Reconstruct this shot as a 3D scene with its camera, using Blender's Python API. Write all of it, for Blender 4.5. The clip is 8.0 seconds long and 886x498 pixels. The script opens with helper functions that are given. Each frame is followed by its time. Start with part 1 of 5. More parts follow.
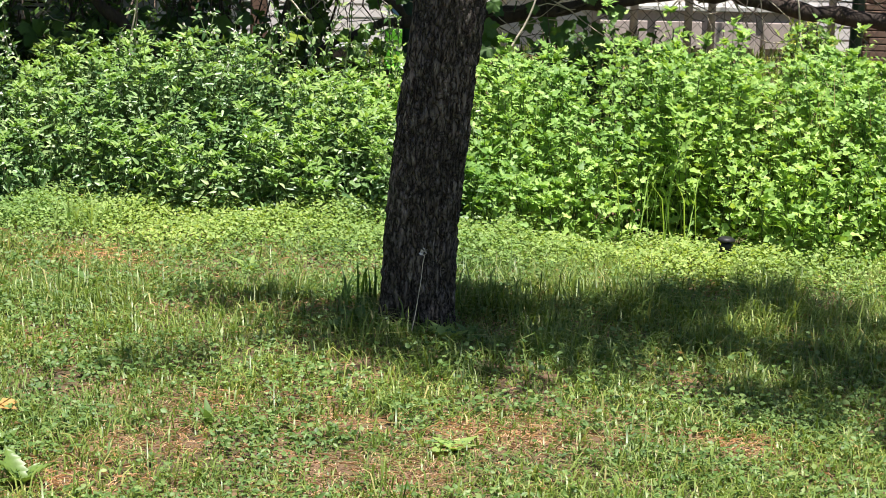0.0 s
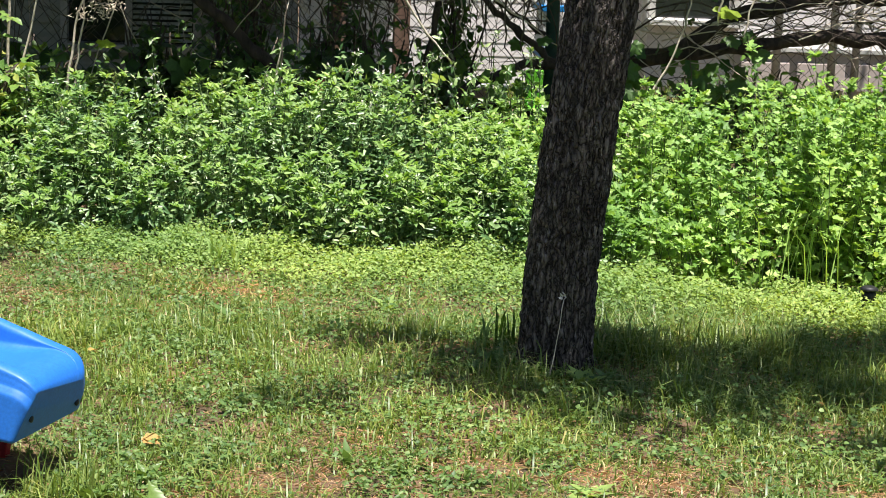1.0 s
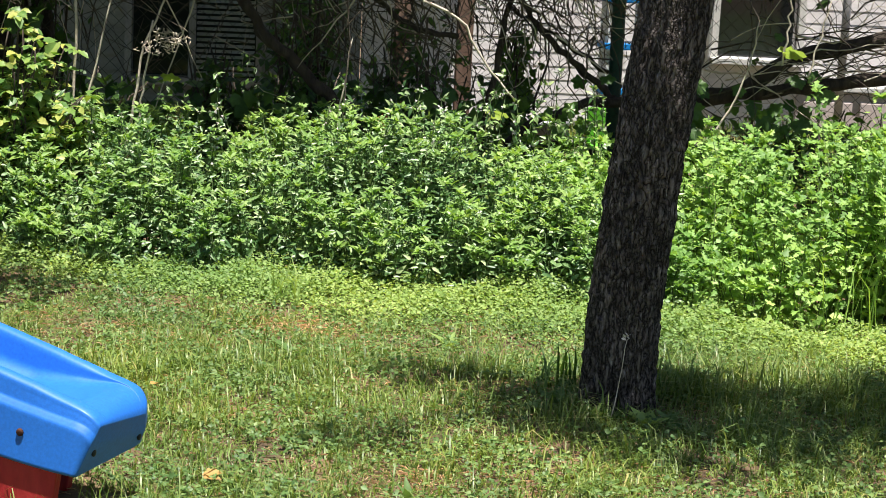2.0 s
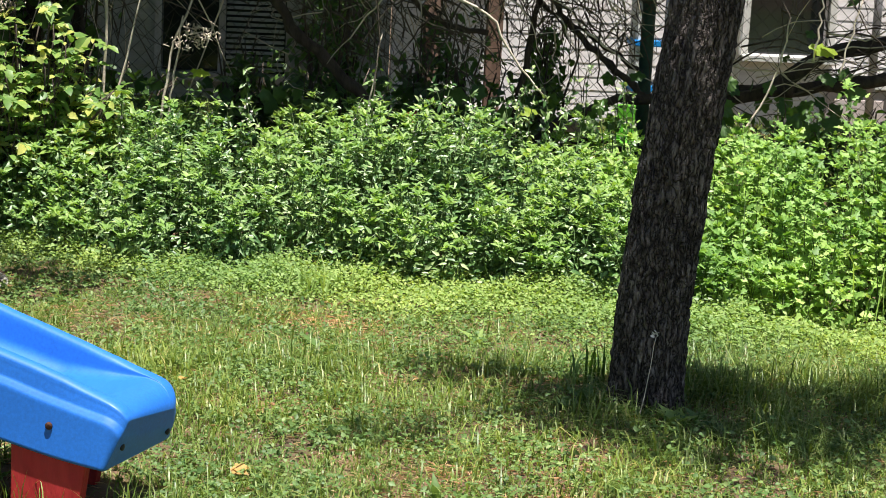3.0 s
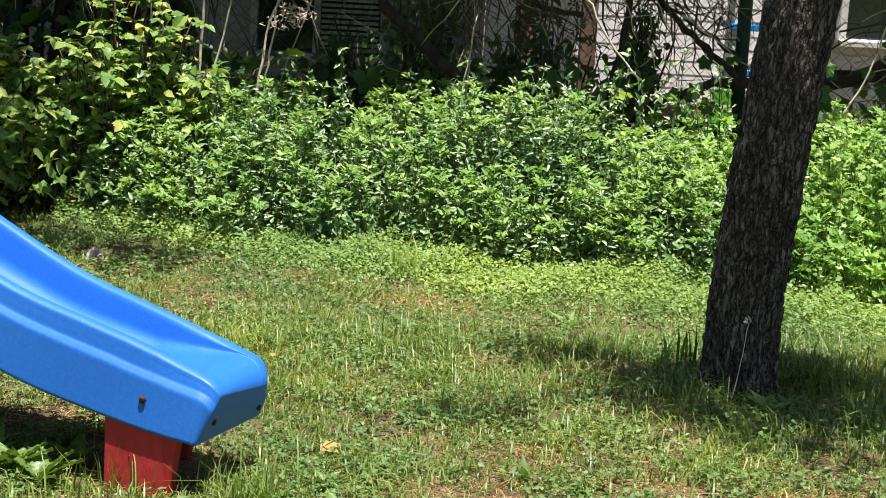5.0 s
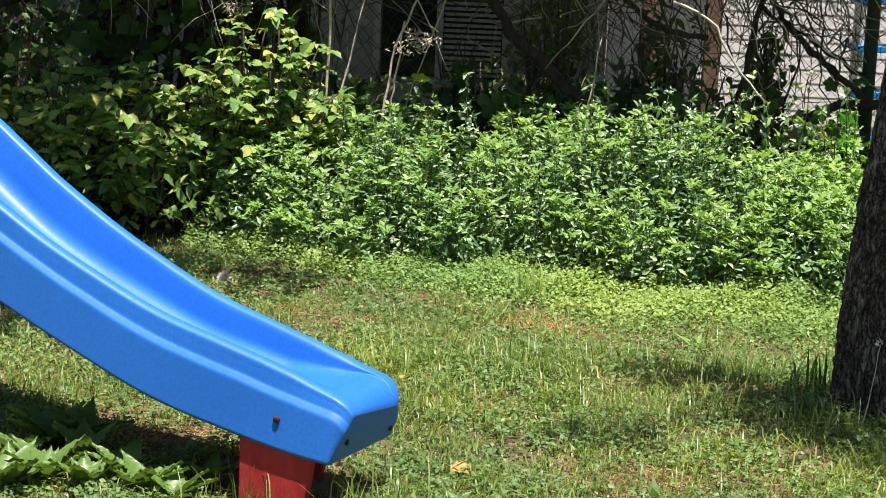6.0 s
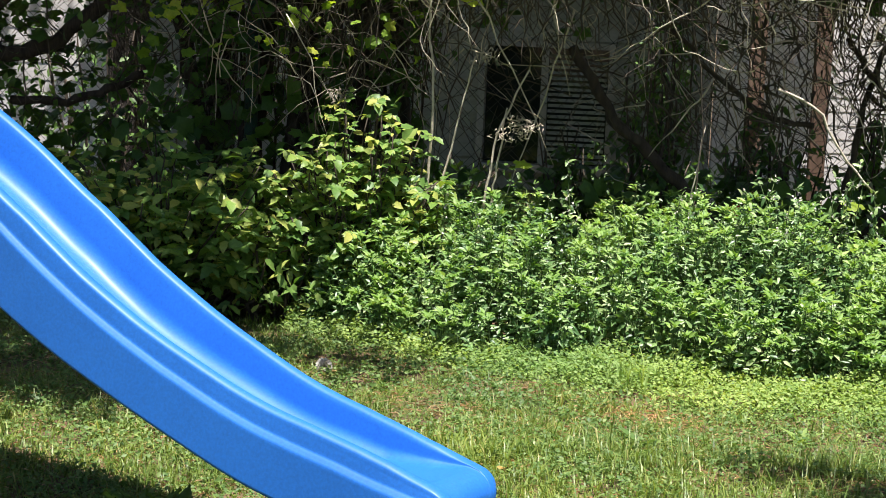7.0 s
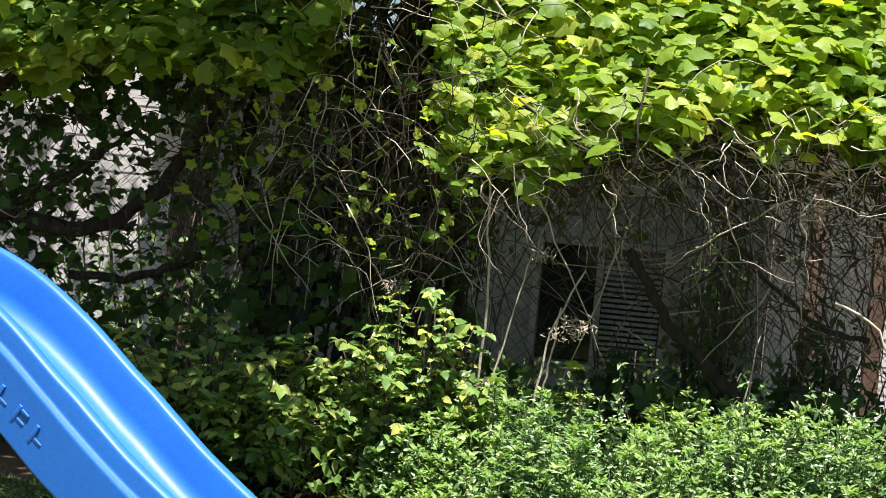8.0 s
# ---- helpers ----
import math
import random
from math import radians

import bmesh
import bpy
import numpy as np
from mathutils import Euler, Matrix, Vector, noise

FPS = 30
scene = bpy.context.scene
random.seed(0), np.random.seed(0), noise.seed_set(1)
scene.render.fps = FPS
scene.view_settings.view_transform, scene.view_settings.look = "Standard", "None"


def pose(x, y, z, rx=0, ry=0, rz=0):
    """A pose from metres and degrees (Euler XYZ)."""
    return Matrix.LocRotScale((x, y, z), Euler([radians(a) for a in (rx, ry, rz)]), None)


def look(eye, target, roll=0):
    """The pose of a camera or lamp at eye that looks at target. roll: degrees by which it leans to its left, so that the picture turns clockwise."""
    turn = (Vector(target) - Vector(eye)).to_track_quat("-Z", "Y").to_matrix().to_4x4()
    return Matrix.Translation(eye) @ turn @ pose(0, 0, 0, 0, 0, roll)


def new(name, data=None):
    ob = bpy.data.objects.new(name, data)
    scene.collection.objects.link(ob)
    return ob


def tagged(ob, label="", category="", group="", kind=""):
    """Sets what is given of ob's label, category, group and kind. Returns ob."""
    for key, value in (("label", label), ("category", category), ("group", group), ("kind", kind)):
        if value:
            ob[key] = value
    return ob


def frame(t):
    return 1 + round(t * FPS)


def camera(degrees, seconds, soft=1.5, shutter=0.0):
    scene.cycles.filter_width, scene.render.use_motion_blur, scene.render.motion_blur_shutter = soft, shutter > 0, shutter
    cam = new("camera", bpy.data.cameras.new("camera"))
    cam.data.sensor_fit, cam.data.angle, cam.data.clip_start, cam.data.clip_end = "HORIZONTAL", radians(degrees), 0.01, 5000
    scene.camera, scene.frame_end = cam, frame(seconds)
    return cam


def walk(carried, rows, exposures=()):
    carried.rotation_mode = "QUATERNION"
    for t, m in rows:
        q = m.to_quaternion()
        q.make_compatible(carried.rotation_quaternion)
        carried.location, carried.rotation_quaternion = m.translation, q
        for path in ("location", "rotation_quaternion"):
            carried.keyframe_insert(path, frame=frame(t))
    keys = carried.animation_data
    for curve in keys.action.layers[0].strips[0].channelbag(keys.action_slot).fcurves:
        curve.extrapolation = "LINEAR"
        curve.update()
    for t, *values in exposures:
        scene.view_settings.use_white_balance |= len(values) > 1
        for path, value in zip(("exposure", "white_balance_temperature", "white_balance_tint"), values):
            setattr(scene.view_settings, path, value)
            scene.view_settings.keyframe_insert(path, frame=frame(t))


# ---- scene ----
cam = camera(27.37, 8.0, soft=0.75, shutter=0.0)
walk(cam, [
    (0.0, look((0.0807, -0.0118, 1.4168), (1.6548, 7.6524, -0.2516), 2.156)),
    (0.5, look((0.0752, 0.0099, 1.4319), (1.2608, 7.7519, -0.1975), 2.102)),
    (1.0, look((0.0600, -0.0168, 1.4410), (1.0535, 7.7709, -0.0966), 2.393)),
    (1.5, look((0.0426, -0.0243, 1.4503), (0.8993, 7.7996, 0.0176), 2.732)),
    (1.7, look((0.0377, -0.0141, 1.4482), (0.8474, 7.8205, 0.0472), 2.830)),
    (2.8, look((0.0487, 0.0152, 1.4494), (0.6807, 7.8655, 0.0446), 2.783)),
    (3.0, look((0.0388, 0.0092, 1.4459), (0.6623, 7.8574, 0.0252), 2.964)),
    (3.5, look((0.0279, -0.0079, 1.4427), (0.6336, 7.8329, -0.0252), 3.198)),
    (4.0, look((0.0253, -0.0100, 1.4456), (0.5762, 7.8261, -0.0686), 3.426)),
    (4.2, look((0.0299, -0.0070, 1.4479), (0.5449, 7.8291, -0.0788), 3.517)),
    (5.3, look((0.0344, 0.0157, 1.4363), (0.1158, 7.8732, -0.0651), 3.090)),
    (5.5, look((0.0226, 0.0040, 1.4445), (-0.0010, 7.8641, -0.0450), 2.947)),
    (6.0, look((0.0048, -0.0184, 1.4340), (-0.2892, 7.8472, 0.0036), 2.504)),
    (6.5, look((0.0000, 0.0091, 1.4360), (-0.5357, 7.8807, 0.1131), 2.307)),
    (7.0, look((0.0082, 0.0304, 1.4426), (-0.7534, 7.9194, 0.3546), 2.538)),
    (7.5, look((0.0080, 0.0339, 1.4635), (-0.9297, 7.9458, 0.7400), 3.398)),
    (8.0, look((-0.0023, 0.0479, 1.4651), (-1.0476, 7.9745, 1.1895), 5.282)),
], exposures=[(0.0, 1.18), (3.5, 1.18), (5.5, 1.14), (7.0, 1.19), (8.0, 1.34)])

# ---- light: high summer sun from behind the camera ----
SUN_EL, SUN_AZ = radians(77), math.atan2(0.18, -0.42)
SUN = Vector((math.sin(SUN_AZ) * math.cos(SUN_EL), math.cos(SUN_AZ) * math.cos(SUN_EL), math.sin(SUN_EL)))
world = bpy.data.worlds.new("sky")
scene.world = world
world.use_nodes = True
sky = world.node_tree.nodes.new("ShaderNodeTexSky")
sky.sky_type, sky.sun_disc = "NISHITA", False
sky.sun_elevation, sky.sun_rotation = SUN_EL, SUN_AZ
backing = world.node_tree.nodes["Background"]
backing.inputs["Strength"].default_value = 0.043
world.node_tree.links.new(sky.outputs["Color"], backing.inputs["Color"])
sun = new("sun", bpy.data.lights.new("sun", "SUN"))
sun.data.energy, sun.data.angle, sun.data.color = 4.8, radians(0.53), (1.0, 0.95, 0.90)
sun.matrix_world = look(SUN * 30, (0, 0, 0))


# ---- materials ----
def nodes_of(name):
    m = bpy.data.materials.new(name)
    m.use_nodes = True
    return m, m.node_tree.nodes, m.node_tree.links, m.node_tree.nodes["Principled BSDF"]


def noise_node(n, l, scale, detail=4.0, stretch=None, rough=0.6):
    tex = n.new("ShaderNodeTexNoise")
    tex.inputs["Scale"].default_value, tex.inputs["Detail"].default_value = scale, detail
    tex.inputs["Roughness"].default_value = rough
    co = n.new("ShaderNodeTexCoord")
    if stretch:
        mp = n.new("ShaderNodeMapping")
        mp.inputs["Scale"].default_value = stretch
        l.new(co.outputs["Object"], mp.inputs["Vector"])
        l.new(mp.outputs["Vector"], tex.inputs["Vector"])
    else:
        l.new(co.outputs["Object"], tex.inputs["Vector"])
    return tex


def ramp(n, l, source, stops):
    r = n.new("ShaderNodeValToRGB")
    els = r.color_ramp.elements
    while len(els) < len(stops):
        els.new(0.5)
    for e, (p, c) in zip(els, stops):
        e.position, e.color = p, (*c, 1)
    l.new(source, r.inputs["Fac"])
    return r


def mix(n, l, kind, fac, a, b):
    m = n.new("ShaderNodeMix")
    m.data_type, m.blend_type = "RGBA", kind
    for sock, v in ((m.inputs[0], fac), (m.inputs[6], a), (m.inputs[7], b)):
        if hasattr(v, "default_value"):
            l.new(v, sock)
        elif isinstance(v, (int, float)):
            sock.default_value = v
        else:
            sock.default_value = (*v, 1)
    return m.outputs[2]


def surface(name, dark, light, scale=8.0, rough=0.8, bump=0.2, fine=60.0, metal=0.0, stretch=None, spec=0.3, stain=None, random=0.0):
    """A plain surface: two tones at two scales, fine relief, optional stains."""
    m, n, l, b = nodes_of(name)
    big, small = noise_node(n, l, scale, 5, stretch), noise_node(n, l, fine, 4, stretch)
    col = ramp(n, l, big.outputs["Fac"], [(0.3, dark), (0.7, light)]).outputs["Color"]
    tone = ramp(n, l, small.outputs["Fac"], [(0.25, (0.72,) * 3), (0.75, (1.0,) * 3)]).outputs["Color"]
    col = mix(n, l, "MULTIPLY", 1.0, col, tone)
    if stain:
        spots = noise_node(n, l, scale * 0.35, 6)
        mask = ramp(n, l, spots.outputs["Fac"], [(0.52, (0, 0, 0)), (0.72, (1, 1, 1))]).outputs["Color"]
        col = mix(n, l, "MIX", mask, col, stain)
    if random:
        info = n.new("ShaderNodeObjectInfo")
        shade = ramp(n, l, info.outputs["Random"], [(0.0, (1 - random,) * 3), (1.0, (1.0,) * 3)]).outputs["Color"]
        col = mix(n, l, "MULTIPLY", 1.0, col, shade)
    l.new(col, b.inputs["Base Color"])
    b.inputs["Roughness"].default_value, b.inputs["Metallic"].default_value = rough, metal
    b.inputs["Specular IOR Level"].default_value = spec
    if bump:
        bp = n.new("ShaderNodeBump")
        bp.inputs["Strength"].default_value, bp.inputs["Distance"].default_value = bump, 0.01
        l.new(small.outputs["Fac"], bp.inputs["Height"])
        l.new(bp.outputs["Normal"], b.inputs["Normal"])
    return m


def foliage(name, stops, through_colour, trans=0.35, rough=0.45, spec=0.35, patch=1.2):
    """Leaves: a tone for each leaf, drifts over the plant, and light that passes through."""
    m, n, l, b = nodes_of(name)
    geo = n.new("ShaderNodeNewGeometry")
    col = ramp(n, l, geo.outputs["Random Per Island"], stops).outputs["Color"]
    drift = noise_node(n, l, patch, 3)
    tone = ramp(n, l, drift.outputs["Fac"], [(0.3, (0.74, 0.80, 0.74)), (0.7, (1.22, 1.10, 0.87))]).outputs["Color"]
    col = mix(n, l, "MULTIPLY", 1.0, col, tone)
    vein = noise_node(n, l, 90.0, 3)
    tone2 = ramp(n, l, vein.outputs["Fac"], [(0.3, (0.8,) * 3), (0.7, (1.05,) * 3)]).outputs["Color"]
    col = mix(n, l, "MULTIPLY", 1.0, col, tone2)
    l.new(col, b.inputs["Base Color"])
    b.inputs["Roughness"].default_value, b.inputs["Specular IOR Level"].default_value = rough, spec
    tr = n.new("ShaderNodeBsdfTranslucent")
    l.new(mix(n, l, "MULTIPLY", 1.0, col, through_colour), tr.inputs["Color"])
    ms = n.new("ShaderNodeMixShader")
    ms.inputs[0].default_value = trans
    l.new(b.outputs[0], ms.inputs[1])
    l.new(tr.outputs[0], ms.inputs[2])
    l.new(ms.outputs[0], n["Material Output"].inputs["Surface"])
    return m


M = {}
M["soil"] = surface("soil", (0.040, 0.036, 0.019), (0.26, 0.155, 0.095), 3.0, 0.95, 0.8, 70.0, stain=(0.075, 0.105, 0.030))
M["grass"] = foliage("grass", [(0.0, (0.075, 0.150, 0.028)), (0.5, (0.172, 0.255, 0.060)), (0.90, (0.26, 0.34, 0.10)), (0.97, (0.34, 0.34, 0.14)), (1.0, (0.42, 0.38, 0.19))], (1.4, 1.4, 0.7), 0.30, 0.42, 0.45)
M["straw"] = foliage("straw", [(0.0, (0.44, 0.28, 0.185)), (1.0, (0.74, 0.54, 0.38))], (1.2, 1.1, 1.0), 0.2, 0.7)
M["clover"] = foliage("clover", [(0.0, (0.065, 0.14, 0.04)), (0.7, (0.145, 0.25, 0.08)), (1.0, (0.24, 0.34, 0.13))], (1.4, 1.4, 0.7), 0.3, 0.5)
M["lawn_weed"] = foliage("lawn_weed_leaves", [(0.0, (0.075, 0.155, 0.045)), (0.7, (0.155, 0.26, 0.085)), (1.0, (0.27, 0.36, 0.15))], (1.4, 1.4, 0.7), 0.3, 0.5)
M["mint_tip"] = foliage("mint_shoot_tips", [(0.0, (0.18, 0.33, 0.08)), (0.7, (0.28, 0.45, 0.13)), (1.0, (0.42, 0.56, 0.24))], (1.4, 1.4, 0.6), 0.35, 0.5, 0.3)
M["dandelion"] = foliage("dandelion_leaves", [(0.0, (0.07, 0.14, 0.035)), (0.6, (0.13, 0.22, 0.06)), (1.0, (0.22, 0.32, 0.12))], (1.4, 1.4, 0.6), 0.25, 0.4)
M["cover"] = foliage("ground_cover", [(0.0, (0.17, 0.29, 0.08)), (0.6, (0.32, 0.46, 0.16)), (1.0, (0.44, 0.57, 0.24))], (1.4, 1.3, 0.6), 0.4, 0.55, 0.25)
M["mint"] = foliage("mint_leaves", [(0.0, (0.048, 0.125, 0.040)), (0.45, (0.150, 0.275, 0.100)), (0.85, (0.265, 0.40, 0.170)), (1.0, (0.44, 0.56, 0.32))], (1.4, 1.4, 0.6), 0.20, 0.40, 0.48)
M["bright"] = foliage("bright_weed_leaves", [(0.0, (0.12, 0.25, 0.055)), (0.5, (0.27, 0.46, 0.12)), (0.85, (0.36, 0.56, 0.165)), (1.0, (0.44, 0.62, 0.21))], (1.35, 1.3, 0.55), 0.34, 0.50, 0.32)
M["bush"] = foliage("shrub_leaves", [(0.0, (0.10, 0.21, 0.055)), (0.52, (0.22, 0.36, 0.092)), (0.82, (0.34, 0.43, 0.125)), (1.0, (0.54, 0.54, 0.16))], (1.35, 1.4, 0.5), 0.32, 0.42, 0.4)
M["vine"] = foliage("vine_leaves", [(0.0, (0.15, 0.28, 0.04)), (0.5, (0.28, 0.43, 0.065)), (0.85, (0.42, 0.54, 0.10)), (1.0, (0.55, 0.60, 0.12))], (1.5, 1.4, 0.4), 0.55, 0.45)
# dark leaf green that also carries the shade under vines and behind the fence
M["dark"] = foliage("dark_shade_leaves", [(0.0, (0.04, 0.10, 0.025)), (1.0, (0.10, 0.19, 0.045))], (1.3, 1.4, 0.6), 0.25, 0.5)
M["crown"] = foliage("tree_leaves", [(0.0, (0.05, 0.11, 0.02)), (1.0, (0.09, 0.16, 0.03))], (1.4, 1.4, 0.6), 0.3, 0.5)
M["stem"] = surface("green_stems", (0.06, 0.11, 0.03), (0.11, 0.16, 0.05), 20.0, 0.7, 0.0)
M["twig"] = surface("dry_twigs", (0.034, 0.027, 0.022), (0.14, 0.110, 0.084), 14.0, 0.85, 0.3, 90.0)
M["pale_twig"] = surface("pale_twigs", (0.46, 0.39, 0.30), (0.72, 0.63, 0.51), 14.0, 0.8, 0.3, 90.0)
M["vine_wood"] = surface("vine_wood", (0.022, 0.017, 0.015), (0.085, 0.062, 0.05), 10.0, 0.9, 0.8, 60.0, stretch=(3, 3, 0.7))
bark, bn, bl, bb = nodes_of("bark")
wander = noise_node(bn, bl, 26.0, 3)
place = bn.new("ShaderNodeTexCoord")
warp = bn.new("ShaderNodeVectorMath")
warp.operation = "MULTIPLY_ADD"
bl.new(wander.outputs["Color"], warp.inputs[0])
warp.inputs[1].default_value = (0.05, 0.05, 0.07)
bl.new(place.outputs["Object"], warp.inputs[2])
tall = bn.new("ShaderNodeMapping")
tall.inputs["Scale"].default_value = (1.0, 1.0, 0.20)
bl.new(warp.outputs[0], tall.inputs["Vector"])
cells = bn.new("ShaderNodeTexVoronoi")
cells.feature = "DISTANCE_TO_EDGE"
cells.inputs["Scale"].default_value = 52.0
bl.new(tall.outputs[0], cells.inputs["Vector"])
grain = noise_node(bn, bl, 120.0, 5, (1, 1, 0.22), 0.62)
patches = noise_node(bn, bl, 9.0, 3, (1, 1, 0.6))
furrow = ramp(bn, bl, cells.outputs["Distance"], [(0.0, (0.22,) * 3), (0.10, (0.72,) * 3), (0.30, (1.15,) * 3)]).outputs["Color"]
bcol = ramp(bn, bl, grain.outputs["Fac"], [(0.34, (0.040, 0.032, 0.028)), (0.48, (0.125, 0.104, 0.092)), (0.62, (0.20, 0.175, 0.158)), (0.74, (0.40, 0.365, 0.335))]).outputs["Color"]
bcol = mix(bn, bl, "MULTIPLY", 1.0, bcol, furrow)
bcol = mix(bn, bl, "MULTIPLY", 1.0, bcol, ramp(bn, bl, patches.outputs["Fac"], [(0.35, (0.7,) * 3), (0.65, (1.2,) * 3)]).outputs["Color"])
bl.new(bcol, bb.inputs["Base Color"])
bb.inputs["Roughness"].default_value, bb.inputs["Specular IOR Level"].default_value = 0.93, 0.2
bbump = bn.new("ShaderNodeBump")
bbump.inputs["Strength"].default_value, bbump.inputs["Distance"].default_value = 1.0, 0.012
bl.new(furrow, bbump.inputs["Height"])
bl.new(bbump.outputs["Normal"], bb.inputs["Normal"])
M["bark"] = bark
# trim paint toned down to carry the shade on the low house
M["shaded_trim"] = surface("shade_toned_trim", (0.26, 0.265, 0.25), (0.40, 0.40, 0.38), 6.0, 0.7, 0.2)
# siding grey set dark to carry the shade on this wall
M["shaded_siding"] = surface("shade_toned_siding", (0.25, 0.26, 0.23), (0.36, 0.37, 0.335), 1.5, 0.7, 0.15, 40.0, stretch=(0.3, 1, 1), random=0.15)
M["siding"] = surface("white_siding", (0.76, 0.72, 0.71), (0.86, 0.82, 0.81), 1.5, 0.6, 0.1, 40.0, stretch=(0.3, 1, 1), random=0.08)
M["trim"] = surface("trim_paint", (0.55, 0.54, 0.50), (0.72, 0.71, 0.67), 4.0, 0.6, 0.1)
M["roof"] = surface("roof_shingle", (0.06, 0.055, 0.05), (0.14, 0.12, 0.11), 5.0, 0.95, 0.6)
M["blind"] = surface("blind_slats", (0.42, 0.44, 0.38), (0.55, 0.56, 0.50), 6.0, 0.6, 0.05)
M["blue"] = surface("blue_plastic", (0.010, 0.140, 0.56), (0.016, 0.168, 0.64), 2.5, 0.55, 0.02, 120.0, spec=0.45)
M["blue"].node_tree.nodes["Principled BSDF"].inputs["IOR"].default_value = 1.52
M["blue"].node_tree.nodes["Principled BSDF"].inputs["Coat Weight"].default_value = 0.18
M["blue"].node_tree.nodes["Principled BSDF"].inputs["Coat Roughness"].default_value = 0.34
M["red"] = surface("red_paint", (0.42, 0.022, 0.028), (0.55, 0.045, 0.045), 12.0, 0.55, 0.3, 60.0, stretch=(1, 1, 0.3))
M["rust"] = surface("rusty_metal", (0.045, 0.020, 0.014), (0.14, 0.055, 0.03), 40.0, 0.8, 0.5, metal=0.3)
M["brown_wood"] = surface("brown_post_wood", (0.13, 0.08, 0.058), (0.22, 0.145, 0.11), 9.0, 0.85, 0.4, stretch=(1, 1, 0.2))
M["green_metal"] = surface("green_painted_metal", (0.02, 0.06, 0.045), (0.05, 0.10, 0.075), 10.0, 0.55, 0.1)
M["wire"] = surface("dark_wire", (0.03, 0.035, 0.03), (0.10, 0.10, 0.09), 20.0, 0.6, 0.0, metal=0.4)
M["black"] = surface("dark_plastic", (0.012, 0.012, 0.013), (0.03, 0.03, 0.032), 12.0, 0.5, 0.1)
M["panel"] = surface("beige_panels", (0.50, 0.42, 0.38), (0.62, 0.53, 0.49), 2.0, 0.6, 0.1)
M["grey_metal"] = surface("grey_metal", (0.30, 0.30, 0.31), (0.45, 0.45, 0.46), 8.0, 0.5, 0.1, metal=0.3)
M["lime"] = surface("lime_plastic", (0.10, 0.36, 0.025), (0.15, 0.45, 0.04), 6.0, 0.4, 0.05)
M["sky_blue"] = surface("bright_blue_plastic", (0.01, 0.22, 0.62), (0.02, 0.28, 0.70), 6.0, 0.4, 0.05)
M["white"] = surface("white_plastic", (0.70, 0.72, 0.72), (0.80, 0.82, 0.82), 6.0, 0.4, 0.05)
M["puff"] = surface("seed_puff", (0.60, 0.55, 0.48), (0.80, 0.76, 0.70), 60.0, 0.95, 0.6)
M["yellow_leaf"] = foliage("yellow_leaf", [(0.0, (0.36, 0.19, 0.05)), (1.0, (0.55, 0.34, 0.12))], (1.2, 1.1, 0.8), 0.25, 0.6)
glass, gn, gl, gb = nodes_of("window_glass")
gb.inputs["Base Color"].default_value = (0.02, 0.025, 0.025, 1)
gb.inputs["Roughness"].default_value = 0.05
M["glass"] = glass

rng = np.random.default_rng(7)


